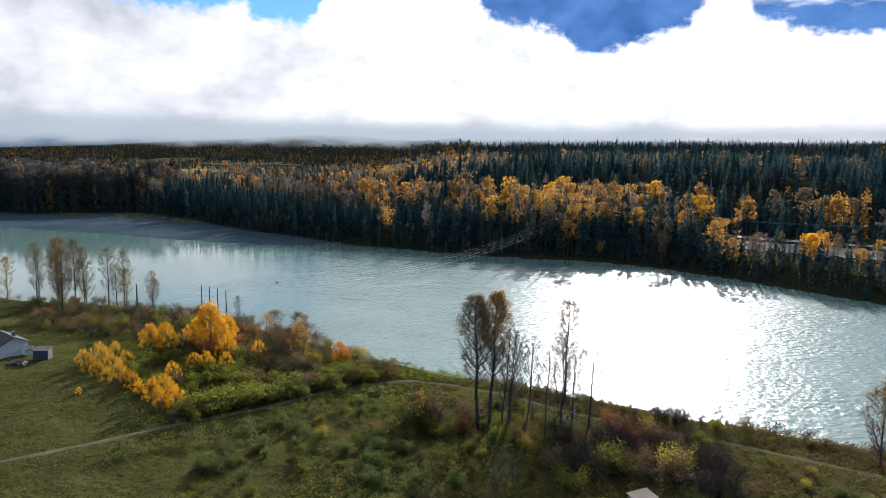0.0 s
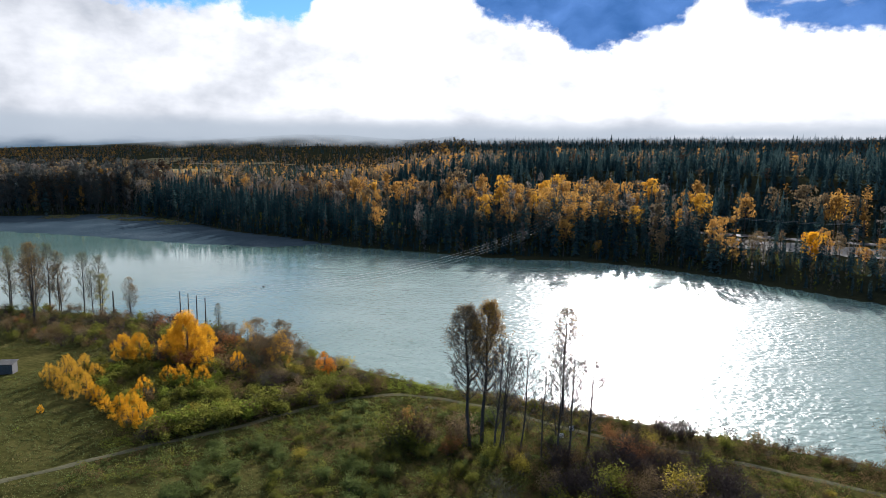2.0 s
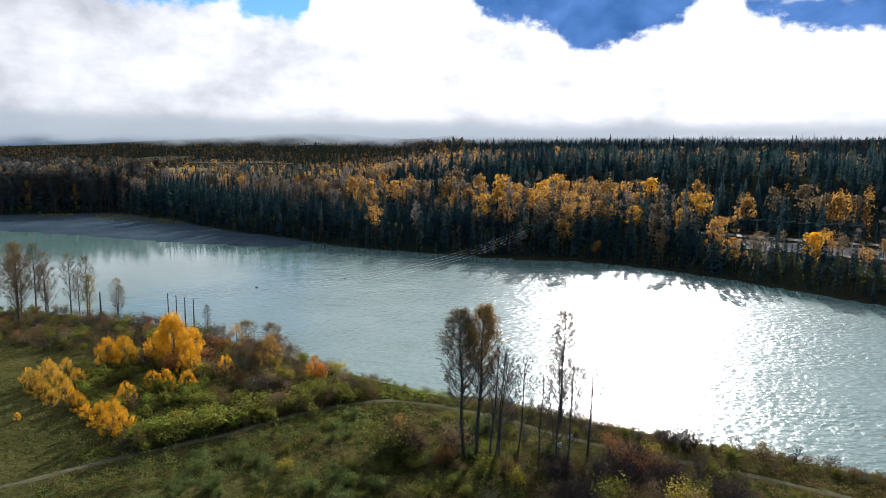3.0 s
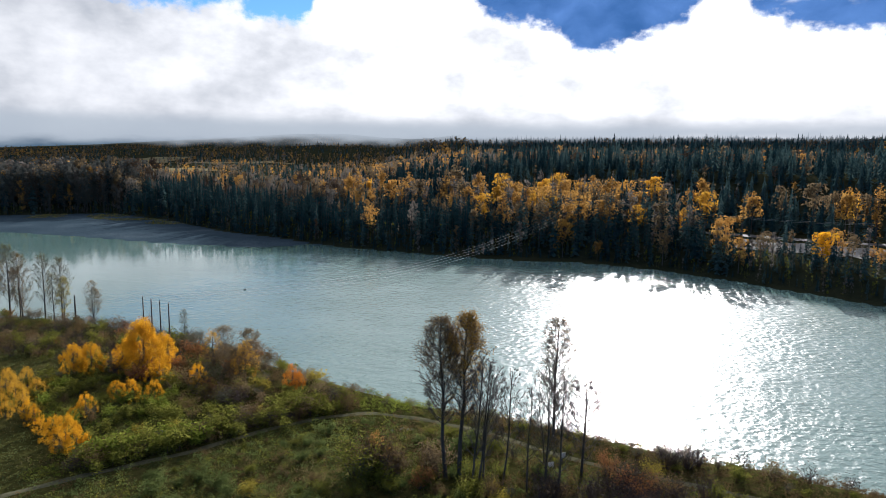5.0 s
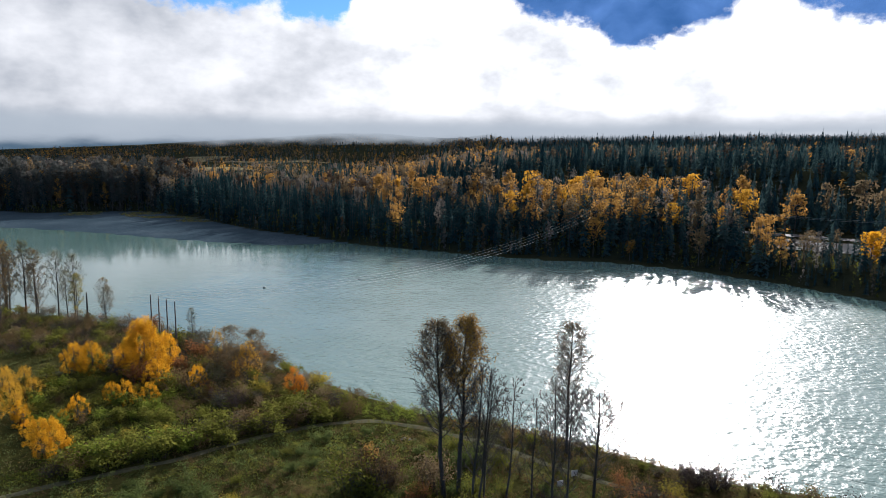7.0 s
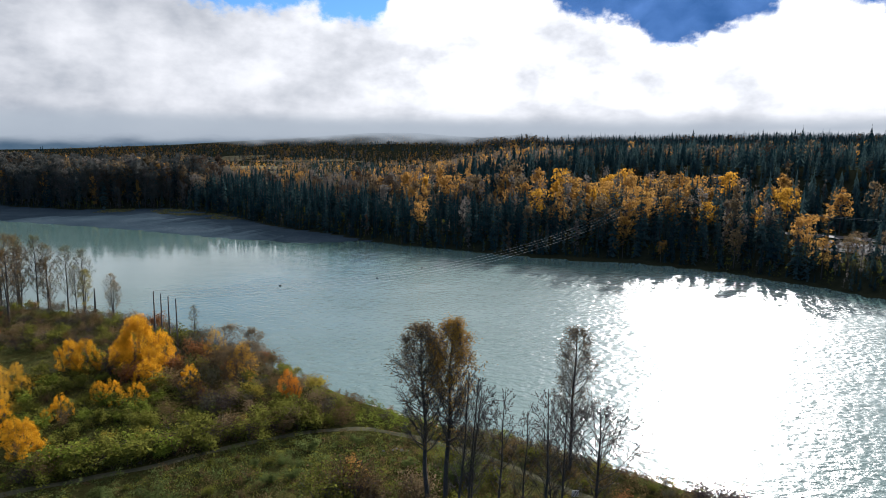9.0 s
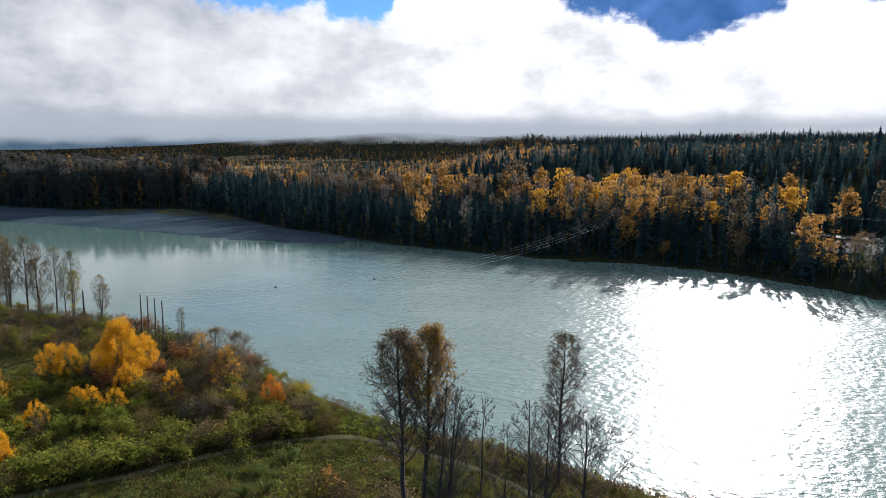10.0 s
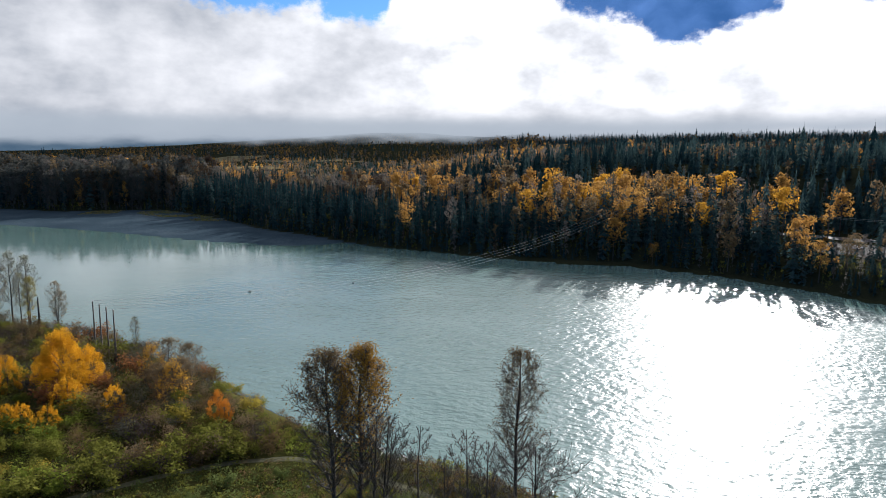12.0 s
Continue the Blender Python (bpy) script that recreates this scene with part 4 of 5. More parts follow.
def choose(x, y, d):
    """Kind (0 spruce, 1 leafy, 2 thin), leaf material and height for each tree of the far woods."""
    n = len(x)
    u, v = rng.random(n), rng.random(n)
    belt = bumps(x, y, 60, 1)
    left = smooth01((-70 - x) / 90)
    grey_end = smooth01((-170 - x) / 25) * (d < 90)
    share = np.where(d < 14, 0.84, np.where(d < 32, 0.74, np.where(d < 112, 0.58, np.where(d < 195, 0.95 - 0.4 * left, 0.88 - 0.25 * (x < 20)))))
    share = np.clip(share + 0.42 * left - 0.22 * belt * (d > 25), 0.04, 0.97) * (1 - 0.9 * grey_end)
    share = np.where((x < -40) & (d > 60), np.clip(0.40 + 0.5 * bumps(x, y, 150, 2), 0.08, 0.9), share)
    share = np.where((x < 60) & (d > 300), np.clip(0.30 + 0.7 * bumps(x, y, 190, 1), 0.05, 0.85), share)
    kind = np.where(u < share, 0, np.where(v < np.where(d < 20, 0.3, 0.46), 1, 2))
    kind = np.where((grey_end > 0.5) & (kind == 1) & (rng.random(n) < 0.8), 2, kind)
    w = rng.random(n)
    front = (d < np.where(x < -60, 62, 48)) & (x < 20) & (x > -172)
    kind = np.where(front & (kind > 0) & (rng.random(n) < 0.93 - 0.3 * smooth01((x + 60) / 80)), 0, kind)
    gold = np.clip(0.19 + 0.2 * bumps(x, y, 45, 2) - 0.15 * left, 0.03, 1)
    leaf = np.where(w < gold, 3, np.where(w < gold + 0.45, 4, 5))
    leaf = np.where((d > 120) & (leaf < 5), np.where(rng.random(n) < 0.08, 4, np.where(rng.random(n) < 0.35, 5, 9)), leaf)
    thin_leaf = np.where((w < 0.2) & (d > 25), 4, np.where(w < 0.5, 5, 6))
    # more of the paler spruce downstream, its colour imitating haze towards the sun
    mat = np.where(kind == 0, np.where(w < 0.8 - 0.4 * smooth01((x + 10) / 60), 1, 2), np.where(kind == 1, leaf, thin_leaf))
    mat = np.where((d > 150) & (mat == 6) & (rng.random(n) < 0.4), 9, mat)
    # over half the far spruces paler, haze put into their colour
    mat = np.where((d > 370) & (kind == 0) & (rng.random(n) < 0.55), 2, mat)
    mat = np.where((x < -45) & (kind > 0), np.where(w < 0.2, 9, np.where(w < 0.5, 5, np.where(w < 0.88, 6, 4))), mat)
    hues = rng.random(n)
    mat = np.where((x < 60) & (d > 230) & (kind > 0), np.where(hues < 0.03, 3, np.where(hues < 0.33, 4, np.where(hues < 0.72, 5, 6))), mat)
    mat = np.where((grey_end > 0.4) & (kind > 0) & (rng.random(n) < 0.75), 8, mat)
    h = np.where(kind == 0, np.clip(rng.normal(13.2, 4.6, n), 5, 22), rng.normal(13.8, 2.3, n))
    h = np.where((kind == 0) & (rng.random(n) < 0.1), h * 1.25, h)
    west = smooth01((-20 - x) / 60)
    h = np.where(d < 58, np.where(x < -130, np.clip(h * 1.1, 6, 16.5), np.where(x < 30, np.clip(h * 0.88, 5, 14.5), h)), h * (1 - 0.3 * west))
    h = np.where((grey_end > 0.4) & (d < 70), rng.normal(18.5, 2.0, n), h)
    h = np.where((d > 25) & (d < 112) & (kind > 0), h * 1.2, h)
    h = np.where(d < 5, h * 0.82, h) * (1 + 0.14 * bumps(x, y, 34, 3))
    h = np.where(d > 112, np.clip(h * 0.75, 5, 15), h)
    h = np.where((d > 130) & (kind == 0) & (rng.random(n) < 0.05), h * 1.5, h)
    low = smooth01((x - 92) / 14) * (off_line(x, y, LOT_LINE) < 60) * (d < 48)
    h = h * (1 - 0.5 * low)
    return kind, mat, np.clip(h, 3.5, 25)


def far_woods():
    layers = []
    for level, d0, d1, step in ((0, 0, 32, 3.45), (1, 32, 130, 5.3), (2, 130, 230, 5.6), (2, 230, 370, 7.4), (3, 370, 760, 10.4), (3, 760, 1750, 15.0)):
        x, y = scatter((-380, -900, -900, -1500)[level], (240, 620, 700, 1100)[level], 60, (700, 760, 900, 1900)[level], step)
        d = inland(x, y)
        az = np.degrees(np.arctan2(x - 6, y - 8))
        reach = np.hypot(x, y)
        keep = (d > d0 + 0.6) & (d <= d1) & (az > -45) & (az < 39) & (reach < 1900)
        keep &= (off_line(x, y, LOT_LINE) > 15) & (off_line(x, y, ROAD_LINE) > 6)
        keep &= ~fields(x, y)
        keep &= rng.random(len(x)) < 0.92
        x, y, d = x[keep], y[keep], d[keep]
        kind, mat, h = choose(x, y, d)
        if level == 0:
            ux, uy = scatter(-320, 200, 60, 420, 2.3)
            ud = inland(ux, uy)
            uk = (ud > 0.3) & (ud < 13) & (rng.random(len(ux)) < 0.8)
            ux, uy, ud = ux[uk], uy[uk], ud[uk]
            n = len(ux)
            low_kind = np.where(rng.random(n) < 0.4, 0, 2)
            x, y, d = np.concatenate((x, ux)), np.concatenate((y, uy)), np.concatenate((d, ud + 300))
            low_kind = low_kind + 3
            kind, mat = np.concatenate((kind, low_kind)), np.concatenate((mat, np.where(low_kind == 3, 1, np.where(rng.random(n) < 0.7, 7, 6))))
            h = np.concatenate((h, rng.uniform(2.2, 5.0, n)))
        kits = wood_kits(level)
        if level == 0:
            kits = kits + wood_kits(2)
        layers.append((x, y, d, kind, mat, h, kits))
    return layers


def far_trees():
    layers = far_woods()
    x, y, d, kind, mat, h, kits = layers[0]
    single = np.zeros(len(x), bool)
    order = np.argsort(d + 400 * ((x < -190) | (x > 135)))
    single[order[:280]] = True
    protos = {}
    words = {(0, 1): ("spruce", "dark green spruce on the river bank"), (0, 2): ("spruce", "grey-green spruce tinted paler for haze on the bank"),
             (1, 3): ("cottonwood", "golden autumn cottonwood on the river bank"), (1, 4): ("cottonwood", "orange autumn cottonwood on the river bank"),
             (1, 5): ("cottonwood", "russet autumn cottonwood on the river bank"), (2, 4): ("aspen", "thin orange-leaved aspen among the spruces"), (2, 5): ("aspen", "thin russet aspen among the spruces"),
             (2, 6): ("aspen", "half-bare dun aspen among the spruces"), (2, 8): ("aspen", "bare grey aspen on the river bank"), (1, 8): ("cottonwood", "bare grey cottonwood on the river bank"),
             (1, 9): ("cottonwood", "dull brown cottonwood on the river bank"), (2, 9): ("aspen", "dull brown aspen among the spruces")}
    for i in np.flatnonzero(single):
        k, mt = int(kind[i]), int(mat[i])
        var = int(rng.integers(0, 4))
        m = place(x[i], y[i], h[i] / 15.0, rng.uniform(0, 360))
        if (k, mt, var) not in protos:
            t, c = kits[k][var]
            name, label = words[(k, mt)]
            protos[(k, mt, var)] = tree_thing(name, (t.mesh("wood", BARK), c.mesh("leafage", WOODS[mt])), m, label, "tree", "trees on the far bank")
        else:
            copy_thing(protos[(k, mt, var)], pose(*m.translation, 0, 0, rng.uniform(0, 360)) @ Matrix.Scale(h[i] / 15.0, 4) @ Matrix.Diagonal((*(1 / s for s in protos[(k, mt, var)].scale), 1)))
    names = ("far_bank_wood", "terrace_wood", "scarp_wood", "plateau_wood", "hill_wood", "misty_wood")
    labels = ("dense spruce and autumn wood behind the far bank", "mixed gold, russet and spruce wood on the terrace", "dark spruce wood covering the scarp of the plateau", "dark spruce wood along the edge of the plateau", "distant spruce and autumn wood on rising hills", "faint far woods under the low cloud")
    for level, (x, y, d, kind, mat, h, kits) in enumerate(layers):
        take = ~single if level == 0 else np.ones(len(x), bool)
        vs, fs, ms, count = [], [], [], 0
        z = land(x, y)
        var = rng.integers(0, 4, len(x))
        for k in range(len(kits)):
            for w in range(4):
                sel = np.flatnonzero(take & (kind == k) & (var == w))
                if not len(sel):
                    continue
                t, c = kits[k][w]
                tv, tf = t.arrays()
                cv, cf = c.arrays()
                v = np.concatenate((tv, cv)) / 15.0
                f = np.concatenate((tf, np.where(cf < 0, -1, cf + len(tv))))
                ang = rng.uniform(0, 6.28, len(sel))
                wide = rng.uniform(0.85, 1.2, len(sel)) * (1.0, 1.0, 1.1, 1.1, 1.2, 1.4)[level]
                co, si = np.cos(ang) * wide, np.sin(ang) * wide
                hx = h[sel]
                V = np.stack((hx[:, None] * (co[:, None] * v[:, 0] - si[:, None] * v[:, 1]) + x[sel][:, None],
                              hx[:, None] * (si[:, None] * v[:, 0] + co[:, None] * v[:, 1]) + y[sel][:, None],
                              hx[:, None] * v[:, 2] + z[sel][:, None]), -1)
                F = f[None] + (np.arange(len(sel)) * len(v))[:, None, None]
                F = np.where(f[None] < 0, -1, F) + np.where(f[None] < 0, 0, count)
                vs.append(V.reshape(-1, 3))
                fs.append(F.reshape(-1, 4))
                one = np.concatenate((np.zeros(len(tf), int), np.ones(len(cf), int)))
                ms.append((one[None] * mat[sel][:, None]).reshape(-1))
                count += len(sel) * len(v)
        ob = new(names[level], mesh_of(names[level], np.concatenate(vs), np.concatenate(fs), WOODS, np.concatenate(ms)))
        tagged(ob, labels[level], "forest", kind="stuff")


far_trees()

lone = broadleaf(10, 4.2, 1500, 0.5, 30, 0.15, 12, 0.9)
tree_thing("cottonwood", kit(lone, BARK, GOLD), place(122.0, 207.0, 0.98), "broad golden cottonwood standing before the gravel lot", "tree", "trees on the far bank")

# ---- lot and road on the far terrace ----
ribbon("pavement", [p[0] for p in LOT_LINE], [p[1] for p in LOT_LINE], 25, LOT, 0.25, "pale gravel parking lot above the far bank", "parking lot", 3.0)
ribbon("road", [p[0] for p in ROAD_LINE], [p[1] for p in ROAD_LINE], 7.5, ASPHALT, 0.35, "grey asphalt road beside the gravel lot", "road", 3.0)


def car(m, paint, label):
    ob = base("car", m, label, "car", "parked cars")
    b = Geo()
    side = [(-2.2, 0.35), (-2.25, 0.75), (-2.0, 0.95), (-1.5, 1.0), (-1.05, 1.42), (0.55, 1.46), (1.15, 1.0), (2.0, 0.88), (2.25, 0.65), (2.2, 0.35)]
    n = len(side)
    v = [(x, w * (0.86 if z > 1.2 else 1.0), z) for w in (-0.88, 0.88) for x, z in side]
    f = [(i, (i + 1) % n, n + (i + 1) % n, n + i) for i in range(n)]
    for o in (0, n):
        f += [(o, o + 1, o + 8, o + 9), (o + 1, o + 2, o + 7, o + 8), (o + 2, o + 3, o + 6, o + 7), (o + 3, o + 4, o + 5, o + 6)]
    b.add(v, f)
    part("body", b.mesh("car_body", paint), ob)
    g = Geo()
    for w in (-0.87, 0.87):
        g.add([(-1.3, w, 1.03), (0.95, w, 1.03), (0.5, w * 0.9, 1.38), (-1.0, w * 0.9, 1.38)], [(0, 1, 2, 3)])
    g.add([(0.62, -0.7, 1.44), (0.62, 0.7, 1.44), (1.14, 0.78, 1.04), (1.14, -0.78, 1.04)], [(0, 1, 2, 3)])
    part("window", g.mesh("car_glass", DARK_GLASS), ob, "dark glass")
    for x in (-1.4, 1.4):
        for w in (-0.84, 0.84):
            wheel = Geo()
            wheel.tube([(x, w - 0.1, 0.32), (x, w - 0.1, 0.32), (x, w + 0.1, 0.32), (x, w + 0.1, 0.32)], [0.05, 0.32, 0.32, 0.05], 14)
            part("wheel", wheel.mesh("wheel", RUBBER), ob)
    return ob


for cx, cy, turn, paint, label in ((147, 218, -35, CAR_BLUE, "blue-grey car parked on the gravel lot"), (152, 207, 20, CAR_WHITE, "white car parked at the edge of the lot"),
                                   (124, 245, 40, CAR_WHITE, "white car standing at the lot's end")):
    car(pose(cx, cy, float(land(cx, cy)) + 0.28, 0, 0, turn), paint, label)


def lot_hut():
    x, y = 163, 214
    ob = base("hut", pose(x, y, float(land(x, y)) + 0.2, 0, 0, -32), "low hut with a rust-red roof by the lot", "hut")
    w = Geo()
    w.box(-5, 5, -2.5, 2.5, -0.6, 2.4)
    part("wall", w.mesh("hut_wall", METAL_ROOF), ob)
    r = Geo()
    r.add([(-5.4, -2.9, 2.35), (5.4, -2.9, 2.35), (5.4, 0, 3.5), (-5.4, 0, 3.5), (-5.4, 2.9, 2.35), (5.4, 2.9, 2.35),
           (-5.4, -2.9, 2.22), (5.4, -2.9, 2.22), (5.4, 2.9, 2.22), (-5.4, 2.9, 2.22)],
          [(0, 1, 2, 3), (3, 2, 5, 4), (6, 9, 8, 7), (0, 6, 7, 1), (4, 5, 8, 9), (1, 7, 2, -1), (7, 8, 5, -1), (7, 5, 2, -1), (0, 3, 6, -1), (6, 3, 4, -1), (6, 4, 9, -1)])
    part("roof", r.mesh("hut_roof", RUST_ROOF), ob, "rust-red sheet roof")
    for k in (-3, 0.2, 2.8):
        p = Geo()
        p.box(k - 0.5, k + 0.5, -2.54, -2.5, 0.9, 1.8)
        part("window", p.mesh("hut_window", DARK_GLASS), ob)


lot_hut()


def utility_pole(x, y, height, name="utility_pole", arm=True, label="weathered wooden utility pole", lean=0.0):
    ob = base(name, pose(x, y, float(land(x, y)), lean, 0, 0), label, "utility pole", "utility poles")
    p = Geo()
    p.tube([(0, 0, -0.8), (0, 0, height * 0.5), (0, 0, height), (0, 0, height)], [0.15, 0.12, 0.09, 0.0], 8)
    pole = part("pole", p.mesh("pole", POLE_WOOD, True), ob)
    if arm:
        a = Geo()
        a.box(-0.7, 0.7, -0.06, 0.06, height - 0.55, height - 0.42)
        part("crossarm", a.mesh("crossarm", POLE_WOOD), ob)
    i = Geo()
    i.tube([(0, 0, height), (0, 0, height + 0.08), (0, 0, height + 0.16), (0, 0, height + 0.26)], [0.035, 0.08, 0.05, 0.03], 8, True)
    part("insulator", i.mesh("insulator", PALE_STONE), ob)
    return ob


def wire(p0, p1, sag, label, radius=0.018):
    g = Geo()
    t = np.linspace(0, 1, 60)
    p0, p1 = np.array(p0, float), np.array(p1, float)
    pts = p0 + (p1 - p0) * t[:, None] - np.array((0, 0, 4 * sag)) * (t * (1 - t))[:, None]
    g.tube(pts, [radius] * len(t), 4)
    return tagged(new("power_line", g.mesh("power_line", WIRE, True)), label, "cable", "power lines over the river")


# four poles on the near bank, four on the far one, a wire from each across the river
for k in range(4):
    x, y = -50.7 + 2.17 * k, 123.6 - 1.53 * k
    ztop = 11.6
    utility_pole(x, y, ztop - float(land(x, y)), arm=False, label="weathered bare wooden pole in the bushes")
    fx, fy = 52.0 + 1.7 * k, 259.0 - 0.6 * k
    fz = 18.2
    utility_pole(fx, fy, fz - float(land(fx, fy)), label="wooden pole among the far bank trees")
    wire((x, y, ztop + 0.2), (fx, fy, fz + 0.2), 7.0, "pale power line sagging across the river")
ux, uy = 157.4, 237.8
utility_pole(ux, uy, 9.0, label="wooden utility pole beside the gravel lot")
vx, vy = 105.0, 268.0
utility_pole(vx, vy, 9.5, label="wooden utility pole beside the road")
for dz in (0.0, -0.5):
    wire((ux, uy, float(land(ux, uy)) + 9.2 + dz), (vx, vy, float(land(vx, vy)) + 9.7 + dz), 0.8, "thin cable along the road", 0.02)

# ---- house and yard ----
def house():
    ob = base("house", pose(-73.6, 99.1, float(land(-73.6, 99.1)) + 0.05, 0, 0, 53), "small pale grey house with a dark shingle roof", "house")
    hw, ln, eave, peak = 2.15, 7.0, 2.1, 3.2
    w = Geo()
    prof = [(-hw, -0.5), (hw, -0.5), (hw, eave), (0, peak), (-hw, eave)]
    w.add([(x, y, z) for y in (0, ln) for x, z in prof],
          [(0, 1, 2, 4), (2, 3, 4, -1), (6, 5, 9, 7), (8, 7, 9, -1), (1, 6, 7, 2), (5, 0, 4, 9)])
    wall = part("wall", w.mesh("house_wall", SIDING), ob, "pale grey horizontal siding")
    for k in range(11):
        z = 0.1 + k * 0.19
        b = Geo()
        b.box(-hw - 0.02, hw + 0.02, -0.025, 0.0, z, z + 0.165)
        part("board", b.mesh("siding_board", SIDING), wall)
    for s in (-1, 1):
        r = Geo()
        a, bz = s * (hw + 0.45), eave - 0.26
        top = [(0, -0.5, peak + 0.14), (a, -0.5, bz + 0.14), (a, ln + 0.5, bz + 0.14), (0, ln + 0.5, peak + 0.14)]
        low = [(x, y, z - 0.14) for x, y, z in top]
        r.add(top + low, [(0, 1, 2, 3), (4, 7, 6, 5), (0, 4, 5, 1), (1, 5, 6, 2), (2, 6, 7, 3), (3, 7, 4, 0)])
        part("roof", r.mesh("house_roof", SHINGLE), ob, "dark shingle roof slope")
    c = Geo()
    c.box(0.5, 0.95, 1.6, 2.05, 2.6, 3.75)
    part("chimney", c.mesh("chimney", STONE), ob)


house()


def yard_box(name, x, y, turn, sx, sy, h, wall_mat, top_mat, label, category):
    ob = base(name, pose(x, y, float(land(x, y)), 0, 0, turn), label, category)
    w = Geo()
    w.box(-sx / 2, sx / 2, -sy / 2, sy / 2, -0.3, h)
    for k in range(5):
        px = -sx / 2 + sx * (k + 0.5) / 5
        w.box(px - 0.05, px + 0.05, -sy / 2 - 0.03, -sy / 2, 0, h)
    part("body", w.mesh("box_body", wall_mat), ob)
    r = Geo()
    r.add([(-sx / 2 - 0.15, -sy / 2 - 0.2, h + 0.02), (sx / 2 + 0.15, -sy / 2 - 0.2, h + 0.02), (sx / 2 + 0.15, sy / 2 + 0.2, h + 0.25), (-sx / 2 - 0.15, sy / 2 + 0.2, h + 0.25),
           (-sx / 2 - 0.15, -sy / 2 - 0.2, h + 0.10), (sx / 2 + 0.15, -sy / 2 - 0.2, h + 0.10), (sx / 2 + 0.15, sy / 2 + 0.2, h + 0.33), (-sx / 2 - 0.15, sy / 2 + 0.2, h + 0.33)],
          [(0, 3, 2, 1), (4, 5, 6, 7), (0, 1, 5, 4), (1, 2, 6, 5), (2, 3, 7, 6), (3, 0, 4, 7)])
    part("lid", r.mesh("box_lid", top_mat), ob)


yard_box("shed", -67.9, 97.7, 8, 2.3, 1.7, 1.5, DARK_BOARD, OLD_ROOF, "low dark garden shed with a weathered patchy roof", "shed")
yard_box("storage_box", -71.6, 100.0, 40, 1.3, 1.0, 1.1, SIDING, OLD_ROOF, "pale grey storage box against the house wall", "box")
yard_box("hut", 19.0, 53.5, 25, 2.4, 2.0, 1.7, DARK_BOARD, POLE_WOOD, "small hut with a weathered board roof", "hut")


def lump(radius, flat=0.7, seed=0):
    bm = bmesh.new()
    bmesh.ops.create_icosphere(bm, subdivisions=2, radius=radius)
    for v in bm.verts:
        k = 1 + 0.28 * noise.noise(v.co * (1.6 / radius) + Vector((seed * 3.1, 0, 0)))
        v.co = Vector((v.co.x * k, v.co.y * k * 0.85, v.co.z * k * flat))
    me = bpy.data.meshes.new("stone")
    bm.to_mesh(me)
    bm.free()
    return me


def stone(x, y, z, radius, mat, label, group, seed):
    me = lump(radius, 0.65, seed)
    me.materials.append(mat)
    ob = new("stone", me)
    ob.matrix_world = pose(x, y, z, 0, 0, seed * 47)
    return tagged(ob, label, "stone", group)


for k in range(26):
    x, y = -70.4 + rng.normal(0, 0.9), 95.0 + rng.normal(0, 0.55)
    stone(x, y, float(land(x, y)) + 0.12 + 0.5 * max(0.0, 1 - math.hypot(x + 70.4, y - 95.0)), rng.uniform(0.2, 0.5), (PALE_STONE, STONE, DARK_BOARD, POLE_WOOD, STONE, POLE_WOOD)[k % 6], "lump of rubble on a yard heap", "rubble heap", k)
for k in range(7):
    x, y = -1.6 + rng.normal(0, 0.7), 86.6 + rng.normal(0, 0.35)
    stone(x, y, float(land(x, y)) + 0.08, rng.uniform(0.14, 0.24), STONE, "grey stone in the meadow grass", "meadow stones", k + 20)
for k in range(34):
    x = rng.uniform(-9.0, 7.0)
    y = float(np.interp(x, NEAR_X, NEAR_Y)) + rng.uniform(-0.6, 0.9)
    stone(x, y, max(0.06, float(land(x, y)) + 0.06), rng.uniform(0.16, 0.42), PALE_STONE, "pale washed stone on the river's edge", "shore stones", k + 60)
# stone lumps stand in, unmoving, for small dark things drifting on the river
for k, (x, y) in enumerate(((-50.5, 184.5), (-27.2, 199.3), (-16.8, 218.6))):
    stone(x, y, 0.05, 0.42, STONE, "small dark floating lump on the river surface", "river rocks", k + 40)
for k, (x, y) in enumerate(((15.1, 75.8), (16.9, 78.3))):
    ob = base("sign", pose(x, y, float(land(x, y)), 0, 0, 20), "small blank pale sign board on a post", "sign", "signs by the track")
    g = Geo()
    g.box(-0.05, 0.05, -0.05, 0.05, -0.4, 1.1)
    part("post", g.mesh("sign_post", POLE_WOOD), ob)
    g = Geo()
    g.box(-0.35, 0.35, -0.08, -0.05, 0.5, 1.15)
    part("board", g.mesh("sign_board", PALE_STONE), ob)

# ---- trees of the near bank ----
COTTON = [kit(branchy(18, 2.6, 84, 16, 0.33, 6500, 0.125, 0.56, upward=0.8, thick=0.0125), BARK, BROWN_LEAF), kit(branchy(18, 2.2, 84, 16, 0.34, 10500, 0.125, 0.54, upward=0.85, thick=0.013), BARK, RUST_GOLD)]
SLIM = [kit(branchy(18, 2.7, 64, 14, 0.16, 8200, 0.12, 0.3, upward=0.8, thick=0.0125), BARK, BROWN_LEAF), kit(branchy(18, 2.6, 46, 11, 0.2, 0, thick=0.0085), BARK, BROWN_LEAF), kit(branchy(18, 2.1, 40, 10, 0.22, 0, thick=0.0078), BARK, BROWN_LEAF)]
BARE_WIDE = kit(branchy(11, 3.4, 38, 17, 0.16, 0, upward=0.9, thick=0.0135), BARK, BROWN_LEAF)
LEFT_TALL = [kit(branchy(14, 1.9, 38, 12, 0.2, 1000, 0.18, 0.25), BARK, STRAW), kit(branchy(14, 2.1, 30, 11, 0.16, 2300, 0.18, 0.2, stems=2), BARK, TAN)]
